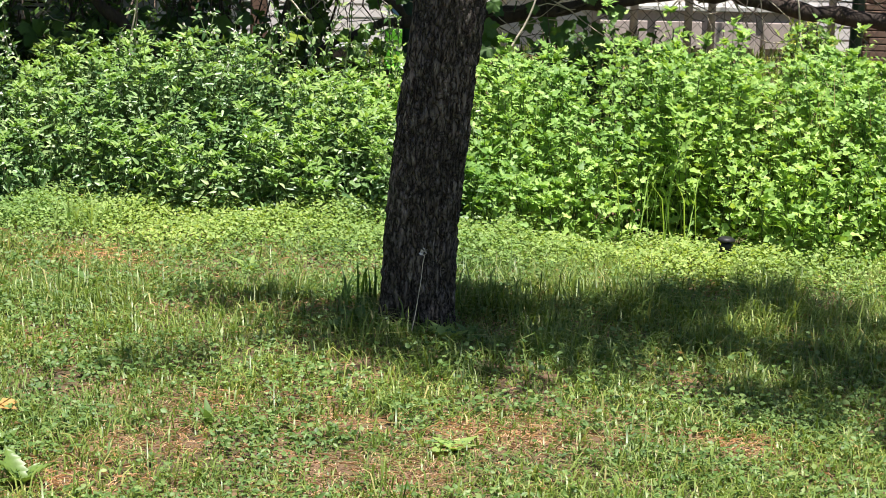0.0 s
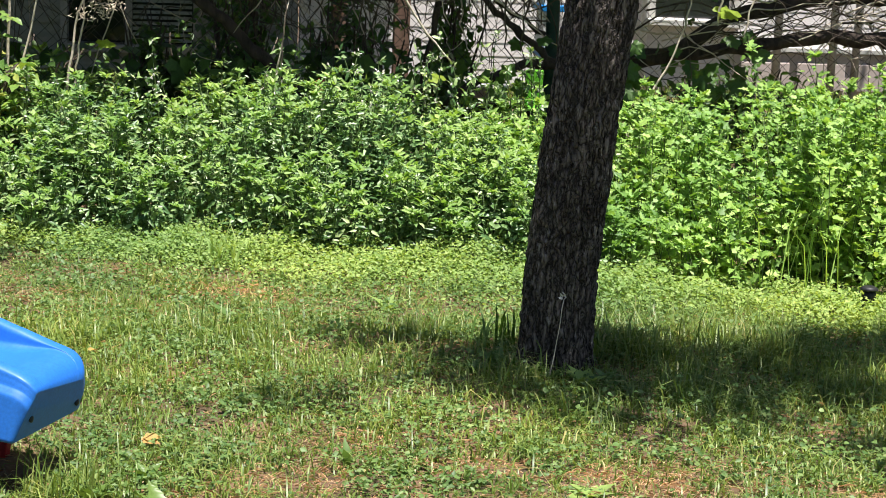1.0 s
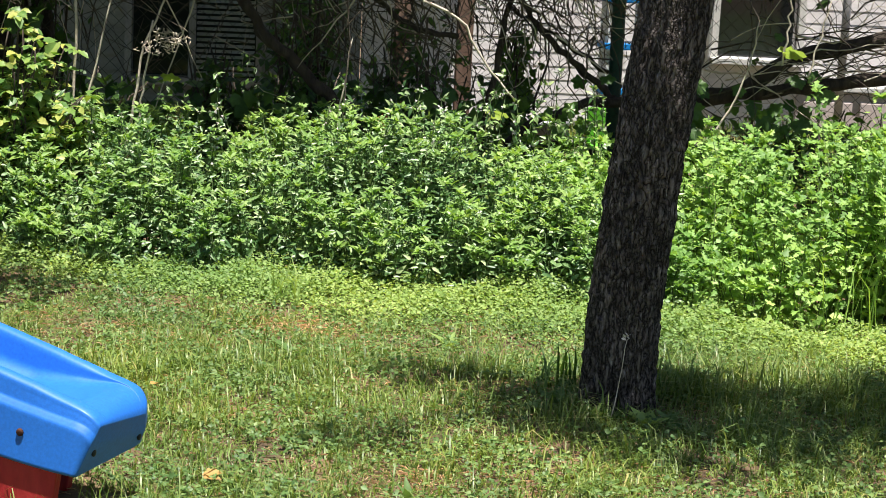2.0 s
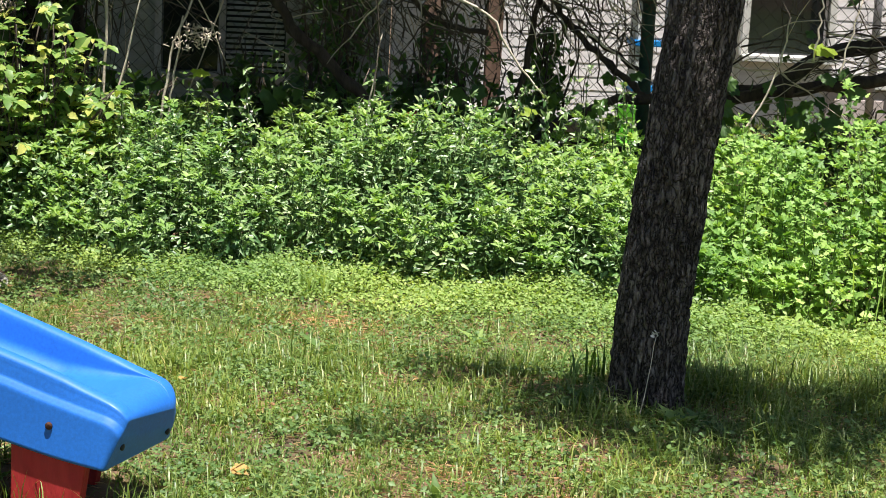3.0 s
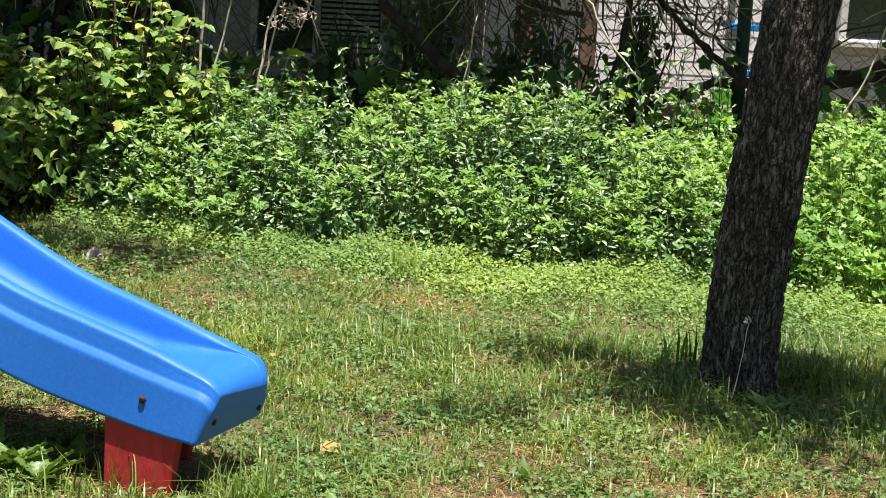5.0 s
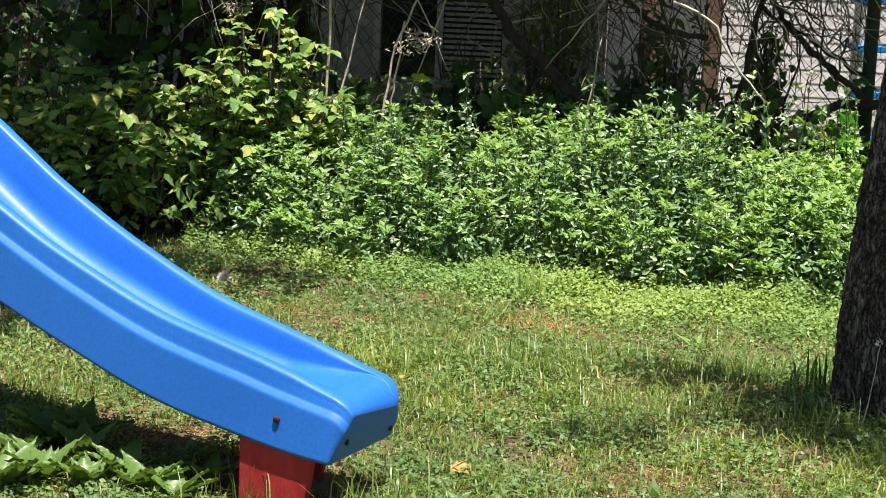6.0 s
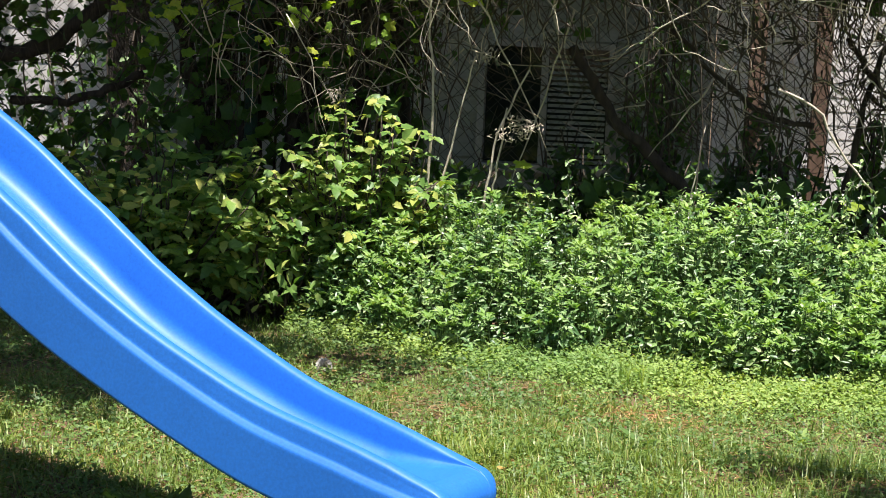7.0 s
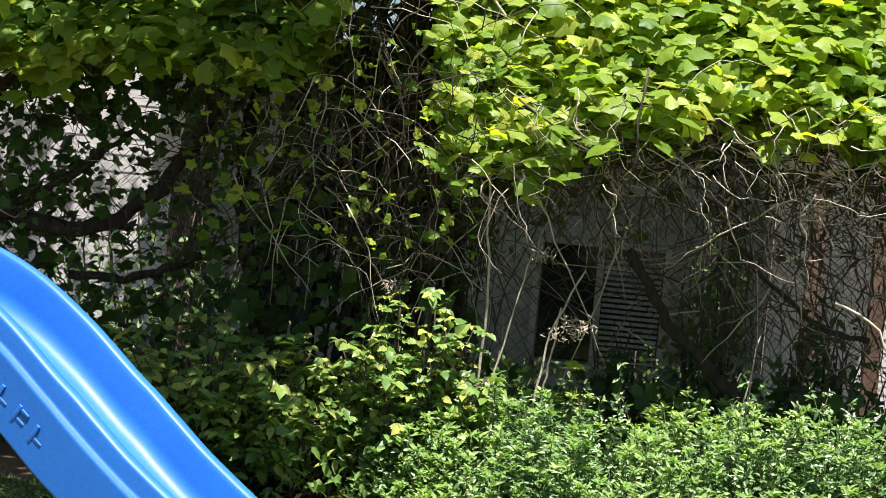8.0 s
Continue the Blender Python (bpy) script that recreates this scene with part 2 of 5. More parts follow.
# ---- mesh helpers ----
class Geo:
    """Gathers vertices and triangles or quads for one mesh."""

    def __init__(self):
        self.v, self.f3, self.f4, self.n = [], [], [], 0

    def add(self, v, f3=None, f4=None):
        v = np.asarray(v, float).reshape(-1, 3)
        if f3 is not None and len(f3):
            self.f3.append(np.asarray(f3).reshape(-1, 3) + self.n)
        if f4 is not None and len(f4):
            self.f4.append(np.asarray(f4).reshape(-1, 4) + self.n)
        self.v.append(v)
        self.n += len(v)
        return self

    def mesh(self, name, smooth=True):
        me = bpy.data.meshes.new(name)
        v = np.concatenate(self.v)
        f3 = np.concatenate(self.f3) if self.f3 else np.zeros((0, 3), int)
        f4 = np.concatenate(self.f4) if self.f4 else np.zeros((0, 4), int)
        me.vertices.add(len(v))
        me.vertices.foreach_set("co", v.astype(np.float32).ravel())
        loops = np.concatenate([f3.ravel(), f4.ravel()]).astype(np.int32)
        sizes = np.concatenate([np.full(len(f3), 3), np.full(len(f4), 4)])
        me.loops.add(len(loops))
        me.loops.foreach_set("vertex_index", loops)
        me.polygons.add(len(sizes))
        starts = np.concatenate([[0], np.cumsum(sizes)[:-1]]).astype(np.int32)
        me.polygons.foreach_set("loop_start", starts)
        me.polygons.foreach_set("use_smooth", np.full(len(sizes), smooth))
        me.update(calc_edges=True)
        return me

    def tube(self, path, radius, sides=5):
        p = np.asarray(path, float)
        r = np.broadcast_to(np.asarray(radius, float), (len(p),))
        d = np.gradient(p, axis=0)
        d /= np.linalg.norm(d, axis=1)[:, None] + 1e-9
        ref = np.array([0, 0, 1.0]) if abs(d[:, 2]).mean() < 0.8 else np.array([1.0, 0, 0])
        s = np.cross(d, ref)
        s /= np.linalg.norm(s, axis=1)[:, None] + 1e-9
        u = np.cross(s, d)
        a = np.arange(sides) * 2 * np.pi / sides
        ring = p[:, None] + r[:, None, None] * (np.cos(a)[None, :, None] * s[:, None] + np.sin(a)[None, :, None] * u[:, None])
        i, j = np.meshgrid(np.arange(len(p) - 1), np.arange(sides), indexing="ij")
        k = (j + 1) % sides
        f = np.stack([i * sides + j, i * sides + k, (i + 1) * sides + k, (i + 1) * sides + j], -1)
        v = np.concatenate([ring.reshape(-1, 3), p[:1], p[-1:]])
        jj = np.arange(sides)
        kk = (jj + 1) % sides
        c0, c1, last = len(p) * sides, len(p) * sides + 1, (len(p) - 1) * sides
        caps = np.concatenate([np.stack([np.full(sides, c0), kk, jj], 1), np.stack([np.full(sides, c1), last + jj, last + kk], 1)])
        return self.add(v, caps, f)

    def box(self, lo, hi, m=None):
        lo, hi = np.minimum(lo, hi), np.maximum(lo, hi)
        v = np.array([[x, y, z] for x in (lo[0], hi[0]) for y in (lo[1], hi[1]) for z in (lo[2], hi[2])], float)
        if m is not None:
            v = np.array([m @ Vector(q) for q in v])
        return self.add(v, None, [[0, 1, 3, 2], [4, 6, 7, 5], [0, 4, 5, 1], [2, 3, 7, 6], [0, 2, 6, 4], [1, 5, 7, 3]])


def part(name, geo, material, parent=None, label="", smooth=True, bevel=0.0):
    ob = new(name, geo.mesh(name, smooth) if isinstance(geo, Geo) else geo)
    if not ob.data.materials:
        ob.data.materials.append(M[material])
    ob.parent = parent
    if label:
        ob["label"] = label
    if bevel:
        md = ob.modifiers.new("bevel", "BEVEL")
        md.width, md.segments, md.limit_method = bevel, 2, "ANGLE"
    return ob


def thing(name, label, category, group="", kind=""):
    return tagged(new(name), label, category, group, kind)


def unit(a):
    return a / (np.linalg.norm(a, axis=-1, keepdims=True) + 1e-9)


OVATE = (np.array([[0, 0, 0], [.22, -.46, .06], [.36, -.36, .05], [.30, 0, 0], [.36, .36, .05], [.22, .46, .06], [.55, -.40, .04], [.62, 0, -.03], [.55, .40, .04], [1, 0, -.14]]),
         np.array([[0, 3, 1], [1, 3, 2], [0, 5, 3], [5, 4, 3], [2, 3, 7], [2, 7, 6], [4, 7, 3], [4, 8, 7], [6, 7, 9], [8, 9, 7]]))
SPRIG = (np.array([[.42, 0, -.02], [0, 0, 0], [.24, -.48, .06], [.58, -.36, .03], [1, 0, -.14], [.58, .36, .03], [.24, .48, .06]]),
         np.array([[0, 2, 1], [0, 3, 2], [0, 4, 3], [0, 5, 4], [0, 6, 5], [0, 1, 6]]))
TRIFID = (np.array([[.42, 0, -.02], [0, 0, 0], [.22, -.52, .05], [.46, -.24, 0], [.66, -.40, .02], [.74, -.14, -.04], [1, 0, -.14], [.74, .14, -.04], [.66, .40, .02], [.46, .24, 0], [.22, .52, .05]]),
          np.array([[0, 1 + (k + 1) % 10, 1 + k] for k in range(10)]))
KITE = (np.array([[0, 0, 0], [.42, -.5, .10], [1, 0, -.05], [.42, .5, .10]]), np.array([[0, 2, 1], [0, 3, 2]]))


def lobed(half):
    """A five-lobed leaf, as a fan about the top of its stalk."""
    pts = []
    for deg, r in ((0, 1.0),) + half + tuple((360 - d, q) for d, q in reversed(half)):
        a = radians(deg)
        pts.append((0.35 + 0.65 * r * math.cos(a), 0.72 * r * math.sin(a), -0.16 * r * r + 0.07 * math.cos(5 * a)))
    v = np.array([[0.35, 0, 0.03]] + pts)
    k = len(pts)
    return v, np.array([[0, 1 + i, 1 + (i + 1) % k] for i in range(k)])


LOBED = lobed(((10, .80), (19, .84), (33, .64), (46, .78), (58, .94), (68, .74), (78, .76), (94, .60), (112, .66), (122, .72), (138, .58), (164, .36)))
VINE = lobed(((20, .80), (33, .64), (57, .92), (92, .60), (121, .72), (163, .36)))


def leaves(geo, P, A, N, L, Wd, form=OVATE):
    """Leaves at P along A with upper side N, of length L and width Wd."""
    P, A = np.asarray(P, float), unit(np.asarray(A, float))
    S = unit(np.cross(np.asarray(N, float), A))
    N = np.cross(A, S)
    L, Wd = np.broadcast_to(L, (len(P),)), np.broadcast_to(Wd, (len(P),))
    t, f = form
    v = (P[:, None] + t[None, :, 0, None] * L[:, None, None] * A[:, None] + t[None, :, 1, None] * Wd[:, None, None] * S[:, None]
         + t[None, :, 2, None] * L[:, None, None] * N[:, None])
    k = np.arange(len(P))[:, None, None] * len(t)
    geo.add(v.reshape(-1, 3), (f[None] + k).reshape(-1, 3))


def blades(geo, x, y, z, h, w, lean, droop=0.35, plain=False):
    """Grass blades with one bend each; plain ones, for far turf, are straight."""
    n = len(x)
    a = rng.uniform(0, 2 * np.pi, n)
    d = np.stack([np.cos(a), np.sin(a), np.zeros(n)], 1)
    s = np.stack([-np.sin(a), np.cos(a), np.zeros(n)], 1) * (w / 2)[:, None]
    b = np.stack([x, y, z], 1)
    up = np.array([0, 0, 1.0])
    mid = b + up * (h * 0.6)[:, None] + d * (lean * h * 0.3)[:, None]
    tip = b + up * (h * (1 - droop * lean))[:, None] + d * (lean * h)[:, None]
    if plain:
        geo.add(np.stack([b - s, b + s, tip], 1).reshape(-1, 3), np.arange(3 * n).reshape(-1, 3))
        return
    v = np.stack([b - s, b + s, mid - s * 0.8, mid + s * 0.8, tip], 1)
    f = np.array([[0, 1, 3], [0, 3, 2], [2, 3, 4]])
    geo.add(v.reshape(-1, 3), (f[None] + np.arange(n)[:, None, None] * 5).reshape(-1, 3))


def curve(*pts, n=14, wob=0.0):
    """A smooth line through the points, with a little wander."""
    p = np.array(pts, float)
    t = np.concatenate([[0], np.cumsum(np.linalg.norm(np.diff(p, axis=0), axis=1))])
    q = np.linspace(0, t[-1], n)
    m = np.gradient(p, t, axis=0) if len(p) > 2 else np.repeat((p[1:] - p[:1]) / t[-1], 2, 0)
    k = np.clip(np.searchsorted(t, q, side="right") - 1, 0, len(p) - 2)
    h = (t[k + 1] - t[k])[:, None]
    s = ((q - t[k]) / (t[k + 1] - t[k]))[:, None]
    out = ((2 * s**3 - 3 * s**2 + 1) * p[k] + (s**3 - 2 * s**2 + s) * h * m[k] + (-2 * s**3 + 3 * s**2) * p[k + 1] + (s**3 - s**2) * h * m[k + 1])
    if wob:
        out[1:-1] += rng.normal(0, wob, (n - 2, 3))
    return out


# ---- ground ----
EDGE_X = np.array([-6.0, -1.54, -1.14, -0.61, 0.26, 0.47, 1.04, 1.54, 2.10, 2.36, 2.93, 6.0])
EDGE_Y = np.array([8.3, 7.80, 7.51, 7.13, 7.05, 6.95, 6.85, 6.62, 6.36, 6.17, 5.98, 5.5])


def weed_edge(x):
    return np.interp(x, EDGE_X, EDGE_Y)


def bump_height(x, y):
    return 0.012 * np.sin(1.7 * x + 0.6) * np.cos(1.3 * y) + 0.006 * np.sin(5.1 * x) * np.sin(4.3 * y + 1)


gx = np.concatenate([[-400, -120, -40, -15], np.linspace(-6, 7, 150), [15, 40, 120, 400]])
gy = np.concatenate([[-400, -120, -40, -10], np.linspace(1, 17, 170), [30, 60, 150, 400]])
XX, YY = np.meshgrid(gx, gy, indexing="ij")
near = (abs(XX) < 8) & (YY > 0.5) & (YY < 18)
ZZ = np.where(near, bump_height(XX, YY), 0)
nx, ny = len(gx), len(gy)
ii, jj = np.meshgrid(np.arange(nx - 1), np.arange(ny - 1), indexing="ij")
g = Geo().add(np.stack([XX, YY, ZZ], -1), None, np.stack([ii * ny + jj, (ii + 1) * ny + jj, (ii + 1) * ny + jj + 1, ii * ny + jj + 1], -1))
tagged(part("ground", g, "soil"), "brown soil under a patchy summer lawn", "ground", kind="structure")

# bare dry patches in the lawn: centre and radius
BARE = [(0.39, 4.52, .13), (0.24, 4.21, .16), (0.77, 4.34, .14), (1.15, 4.26, .20), (1.31, 4.16, .16), (1.70, 4.12, .12), (0.78, 3.95, .18), (0.07, 3.99, .16), (0.10, 6.35, .14), (-0.55, 6.3, .10), (0.75, 5.55, .1), (-0.9, 4.75, .15)]


def bareness(x, y):
    b = np.zeros_like(x)
    for cx, cy, r in BARE:
        b = np.maximum(b, np.exp(-(((x - cx) / (r * 1.25))**2 + ((y - cy) / (r * .8))**2)) * (.75 + .35 * np.sin(29 * x + 3 * np.sin(23 * y)) * np.sin(31 * y)))
    return b


def drift(x, y, k, p=0.0):
    """A wandering value between -1 and 1, for patches in the turf."""
    return np.sin(k * x + p + 2 * np.sin(.43 * k * y + p)) * np.sin(.84 * k * y + 1.7 * p + 2 * np.sin(.55 * k * x))


def under_slide(x, y):
    """True under the foot of the slide, where turf is left out to deepen the shade."""
    dx, dy = x + .415, y - 4.123
    s, v = -.9135 * dx + .4067 * dy, .4067 * dx + .9135 * dy
    return (s > -.02) & (s < .5) & (v > .01) & (v < .36)


def lawn():
    n = 660000
    x, y = rng.uniform(-4.2, 4.8, n), 2.4 + 5.4 * rng.random(n)**1.1
    fade = np.clip(np.minimum.reduce([(x + 4.2) / 1.2, (4.8 - x) / 1.2, (y - 2.4) / .8]), 0, 1)
    keep = (y < weed_edge(x) + 0.15) & (rng.random(n) > 0.93 * bareness(x, y)) & (rng.random(n) < fade) & ~(under_slide(x, y) & (rng.random(n) < .93))
    clump, fine = drift(x, y, 7.3), drift(x, y, 31, 1)
    keep &= rng.random(n) < (0.66 + 0.22 * clump + 0.30 * fine) * np.interp(x, [-.2, .7, 1.0], [1.15, .80, 1.1])
    x, y, clump, fine = x[keep], y[keep], clump[keep], fine[keep]
    k = len(x)
    meadow = np.exp(-((y - 5.7) / .45)**2)
    h = rng.gamma(4, 0.0066, k) * (1 + 0.35 * clump + .25 * fine) * (1 + .75 * meadow * np.interp(x, [-1, .2, 1.6], [.3, 1, .7]))
    h *= 1 + .55 * np.exp(-((y - 5.15) / .5)**2) * np.clip((x - .55) / .4, 0, 1)
    lean = np.where(rng.random(k) < .25 * (1 - meadow), rng.uniform(1.1, 2.2, k), rng.uniform(.25, 1.3, k))
    g = Geo()
    w = rng.uniform(.0028, .0058, k)
    for rows, far in ((y < 5.8, False), (y >= 5.8, True)):
        blades(g, x[rows], y[rows], bump_height(x[rows], y[rows]) - 0.004, h[rows] * 1.12, w[rows] * (1.3 if far else 1), lean[rows], plain=far)
    tagged(part("lawn_grass", g, "grass"), "short uneven sunlit lawn grass", "grass", kind="stuff")
    n = 190000
    x, y = rng.uniform(-3.0, 3.6, n), rng.uniform(3.1, 7.0, n)
    keep = (y < weed_edge(x)) & (rng.random(n) < 0.075 + 0.95 * bareness(x, y) + 0.16 * np.exp(-((y - 5.9) / .5)**2) * (drift(x, y, 5, 2) > 0))
    x, y = x[keep], y[keep]
    k = len(x)
    g = Geo()
    a = rng.uniform(0, 6.28, k)
    L = rng.uniform(.012, .045, k)
    leaves(g, np.stack([x, y, bump_height(x, y) + rng.uniform(.003, .022, k)], 1), np.stack([np.cos(a), np.sin(a), rng.normal(.05, .16, k)], 1), rng.normal(0, .3, (k, 3)) + [0, 0, 1], L, rng.uniform(.0014, .0032, k), KITE)
    tagged(part("dry_grass", g, "straw"), "dry straw-coloured grass on bare patches", "dry grass", kind="stuff")
    n = 34000
    x, y = rng.uniform(-7, 8, n), rng.uniform(8.6, 15.2, n)
    g = Geo()
    blades(g, x, y, np.full(n, -.004), rng.uniform(.05, .14, n), rng.uniform(.008, .016, n), rng.uniform(.1, .9, n))
    tagged(part("far_grass", g, "grass"), "unmown grass between the fence and the house", "grass", kind="stuff")
    n = 260000
    x, y = rng.uniform(-11, 11.5, n), rng.uniform(-8, 7.6, n)
    inner = np.minimum.reduce([(x + 4.2) / 1.2, (4.8 - x) / 1.2, (y - 2.4) / .8])
    keep = (rng.random(n) > np.clip(inner, 0, 1)) & (y < weed_edge(x)) & (rng.random(n) < .75 + .3 * drift(x, y, 4))
    x, y = x[keep], y[keep]
    k = len(x)
    g = Geo()
    blades(g, x, y, bump_height(x, y) * (y > 1) - .004, rng.uniform(.04, .085, k), rng.uniform(.026, .046, k), rng.uniform(.7, 2.0, k), plain=True)
    tagged(part("outer_lawn_grass", g, "grass"), "coarser lawn grass around the yard", "grass", kind="stuff")


lawn()


def clover():
    n = 88000
    x, y = rng.uniform(-3.0, 3.6, n), 3.1 + 4.5 * rng.random(n)**1.15
    pat = drift(x, y, 3.1) + .5 * drift(x, y, 11, 2)
    keep = (rng.random(n) < np.clip(.16 + .55 * pat, .06, .8)) & (bareness(x, y) < 0.30) & ~under_slide(x, y) & (y < weed_edge(x) - .2 * (x > -.3))
    x, y, pat = x[keep], y[keep], pat[keep]
    k = len(x)
    z = bump_height(x, y) + rng.uniform(.008, .040, k) + .012 * np.clip(pat, 0, 1)
    g = Geo()
    a0 = rng.uniform(0, 2 * np.pi, k)
    size = rng.uniform(.006, .013, k)
    nrm = unit(np.stack([rng.normal(0, .45, k), rng.normal(-.1, .45, k), np.ones(k)], 1))
    for j in range(3):
        a = a0 + j * 2.094
        A = np.stack([np.cos(a), np.sin(a), rng.normal(0.1, .2, k)], 1)
        leaves(g, np.stack([x, y, z], 1), A, nrm, size, size * 0.95, KITE)
    tagged(part("clover", g, "clover"), "low clover spread among the lawn grass", "clover", kind="stuff")


clover()


def lawn_weeds():
    """Small mixed broad leaves of ground ivy, plantain and chickweed low in the grass."""
    n = 56000
    x, y = rng.uniform(-3.0, 3.6, n), 3.1 + 4.5 * rng.random(n)**1.2
    pat = np.sin(4.3 * x + 2 * np.sin(3.1 * y) + 1) * np.sin(5.3 * y + 1.7 * np.sin(4 * x)) + .5 * np.sin(13 * x + 2 * np.sin(9 * y)) * np.sin(12 * y)
    keep = (rng.random(n) < .30 + .5 * pat) & (bareness(x, y) < .4) & ~under_slide(x, y) & (y < weed_edge(x) - .3 * (x > -.3))
    x, y = x[keep], y[keep]
    k = len(x)
    g = Geo()
    for j in range(4):
        a = rng.uniform(0, 6.28, k)
        L = rng.uniform(.009, .024, k)
        P = np.stack([x + rng.normal(0, .01, k), y + rng.normal(0, .01, k), bump_height(x, y) + rng.uniform(.008, .04, k)], 1)
        leaves(g, P, np.stack([np.cos(a), np.sin(a), rng.normal(.2, .4, k)], 1), rng.normal(0, .5, (k, 3)) + [.1, -.3, 1], L, L * rng.uniform(.4, .8, k), KITE)
    tagged(part("lawn_weeds", g, "lawn_weed"), "small grey-green broad-leaved weeds in the lawn", "weeds", kind="stuff")


lawn_weeds()


def ground_cover():
    n = 46000
    x = rng.uniform(-1.4, 4.2, n)
    d = rng.beta(1.05, 2.0, n)
    width = np.interp(x, [-1.4, -0.5, 0.0, 0.5, 1.2, 2.4, 4.2], [0.15, 0.25, 0.40, 0.6, 0.75, 0.5, 0.5])
    y = weed_edge(x) + 0.15 - d * (width + 0.15) + rng.normal(0, .04, n)
    patchy = np.sin(5 * x + np.sin(7 * y)) * np.sin(6 * y + 1) + .6 * np.sin(17 * x + 3 * np.sin(11 * y)) * np.sin(19 * y)
    keep = rng.random(n) < (0.72 + 0.3 * patchy - 0.5 * d**2) * np.interp(x, [-1.3, -.3, .4], [.5, .7, 1])
    x, y, d = x[keep], y[keep], d[keep]
    k = len(x)
    h = rng.uniform(.02, .10, k) * (1.1 - 0.7 * d) * (1 + .3 * patchy[keep])
    g = Geo()
    for j in range(3):
        a = rng.uniform(0, 2 * np.pi, k)
        A = np.stack([np.cos(a), np.sin(a), rng.normal(.25, .4, k)], 1)
        N = np.stack([rng.normal(.15, .5, k), rng.normal(-.25, .5, k), np.ones(k)], 1)
        L = rng.uniform(.010, .023, k)
        P = np.stack([x + rng.normal(0, .012, k), y + rng.normal(0, .012, k), np.maximum(h - .012 * j, .01)], 1)
        leaves(g, P, A, N, L, L * rng.uniform(.45, .75, k), KITE)
    tagged(part("ground_cover", g, "cover"), "low light-green ground cover in front of the weeds", "ground cover", kind="stuff")


ground_cover()


# ---- weed thicket ----
def stems_and_leaves(xs, ys, hs, leaf_len, nodes, wide, lean=0.14, form=SPRIG):
    """Leafy stems: opposite leaves at every node and on short side shoots."""
    g, st = Geo(), Geo()
    P, A, N, L, ends = [], [], [], [], []
    for x, y, h in zip(xs, ys, hs):
        lx, ly = rng.normal(0, lean, 2) * h
        base, top = np.array([x, y, 0.0]), np.array([x + lx, y + ly - 0.06 * h, h])
        mid = (base + top) / 2 + rng.normal(0, .02, 3)
        ends.append(top)
        st.tube(np.array([base, mid, top]), [.0025, .0022, .0012], 3)
        k = max(4, int(nodes * h / 0.55))
        t = np.clip(np.linspace(.06, 1.0, k) + rng.normal(0, .012, k), 0, 1)
        q = np.where((t < .5)[:, None], base + (mid - base) * (t * 2)[:, None], mid + (top - mid) * (t * 2 - 1)[:, None])
        a = rng.uniform(0, 6.28) + np.arange(k) * 1.57 + rng.normal(0, .3, k)
        size = leaf_len * (1 - .45 * t**2.5) * rng.uniform(.7, 1.25, k)
        for side in (0, np.pi):
            for ring in (0, 1):
                b = a + side + ring * rng.normal(.5, .4, k)
                tilt = rng.normal(-.08, .42, k) + .35 * t
                d = unit(np.stack([np.cos(b), np.sin(b), tilt], 1))
                P.append(q + d * (size * (.25 + 1.0 * ring) * rng.uniform(.6, 1.2, k))[:, None] + ring * rng.normal(0, .012, (k, 3)))
                A.append(d + rng.normal(0, .3, (k, 3)) * ring)
                N.append(np.stack([rng.normal(.25, .5, k), rng.normal(-.55, .65, k), np.ones(k)], 1))
                L.append(size * (1 - .2 * ring))
    P, A, N, L = np.concatenate(P), np.concatenate(A), np.concatenate(N), np.concatenate(L)
    P[:, 2] = np.maximum(P[:, 2], .012)
    leaves(g, P, A, N, L, L * wide * rng.uniform(.85, 1.15, len(L)), form)
    tips = Geo()
    T = np.repeat(np.array(ends), 9, 0)
    m = len(T)
    a = rng.uniform(0, 6.28, m)
    A = np.stack([np.cos(a), np.sin(a), rng.uniform(.1, 1.1, m)], 1)
    L = leaf_len * rng.uniform(.45, .95, m)
    leaves(tips, T + rng.normal(0, .006, (m, 3)), A, np.stack([rng.normal(.2, .4, m), rng.normal(-.5, .4, m), np.ones(m)], 1), L, L * wide, form)
    return g, st, tips


def depth_into(u):
    """Depths into the thicket, closer together at its front."""
    return u**1.35


def thicket(name, label, x0, x1, count, leaf, height, material, nodes=13, back=1.35, wide=0.5, form=SPRIG):
    n = count
    heads = rng.uniform(size=(n // 4, 2))
    pick = rng.integers(0, len(heads), n)
    x = x0 + (x1 - x0) * heads[pick, 0] + rng.normal(0, .05, n)
    d = np.clip(depth_into(heads[pick, 1]) + rng.normal(0, .045, n), 0, 1)
    y = weed_edge(x) + 0.06 + d * np.minimum(back, 8.35 - weed_edge(x))
    h = height(x) * (0.34 + 0.62 * np.clip(d * 2.6, 0, 1)**.8) * rng.uniform(.84, 1.06, n) * rng.uniform(.93, 1.05, len(heads))[pick] * (1 + 0.07 * np.sin(5.3 * x + 3 * y) + 0.05 * np.sin(11 * x))
    h *= np.where((rng.random(n) < .07) & (d > .25), rng.uniform(1.1, 1.28, n), 1.0)
    g, st, tips = stems_and_leaves(x, y, h, leaf, nodes, wide, form=form)
    top = thing(name, label, "weeds", kind="stuff")
    part("foliage", g, material, top)["kind"] = "stuff"
    part("stalk_mass", st, "stem", top)["kind"] = "stuff"
    part("shoot_tips", tips, "mint_tip" if material == "mint" else material, top)["kind"] = "stuff"


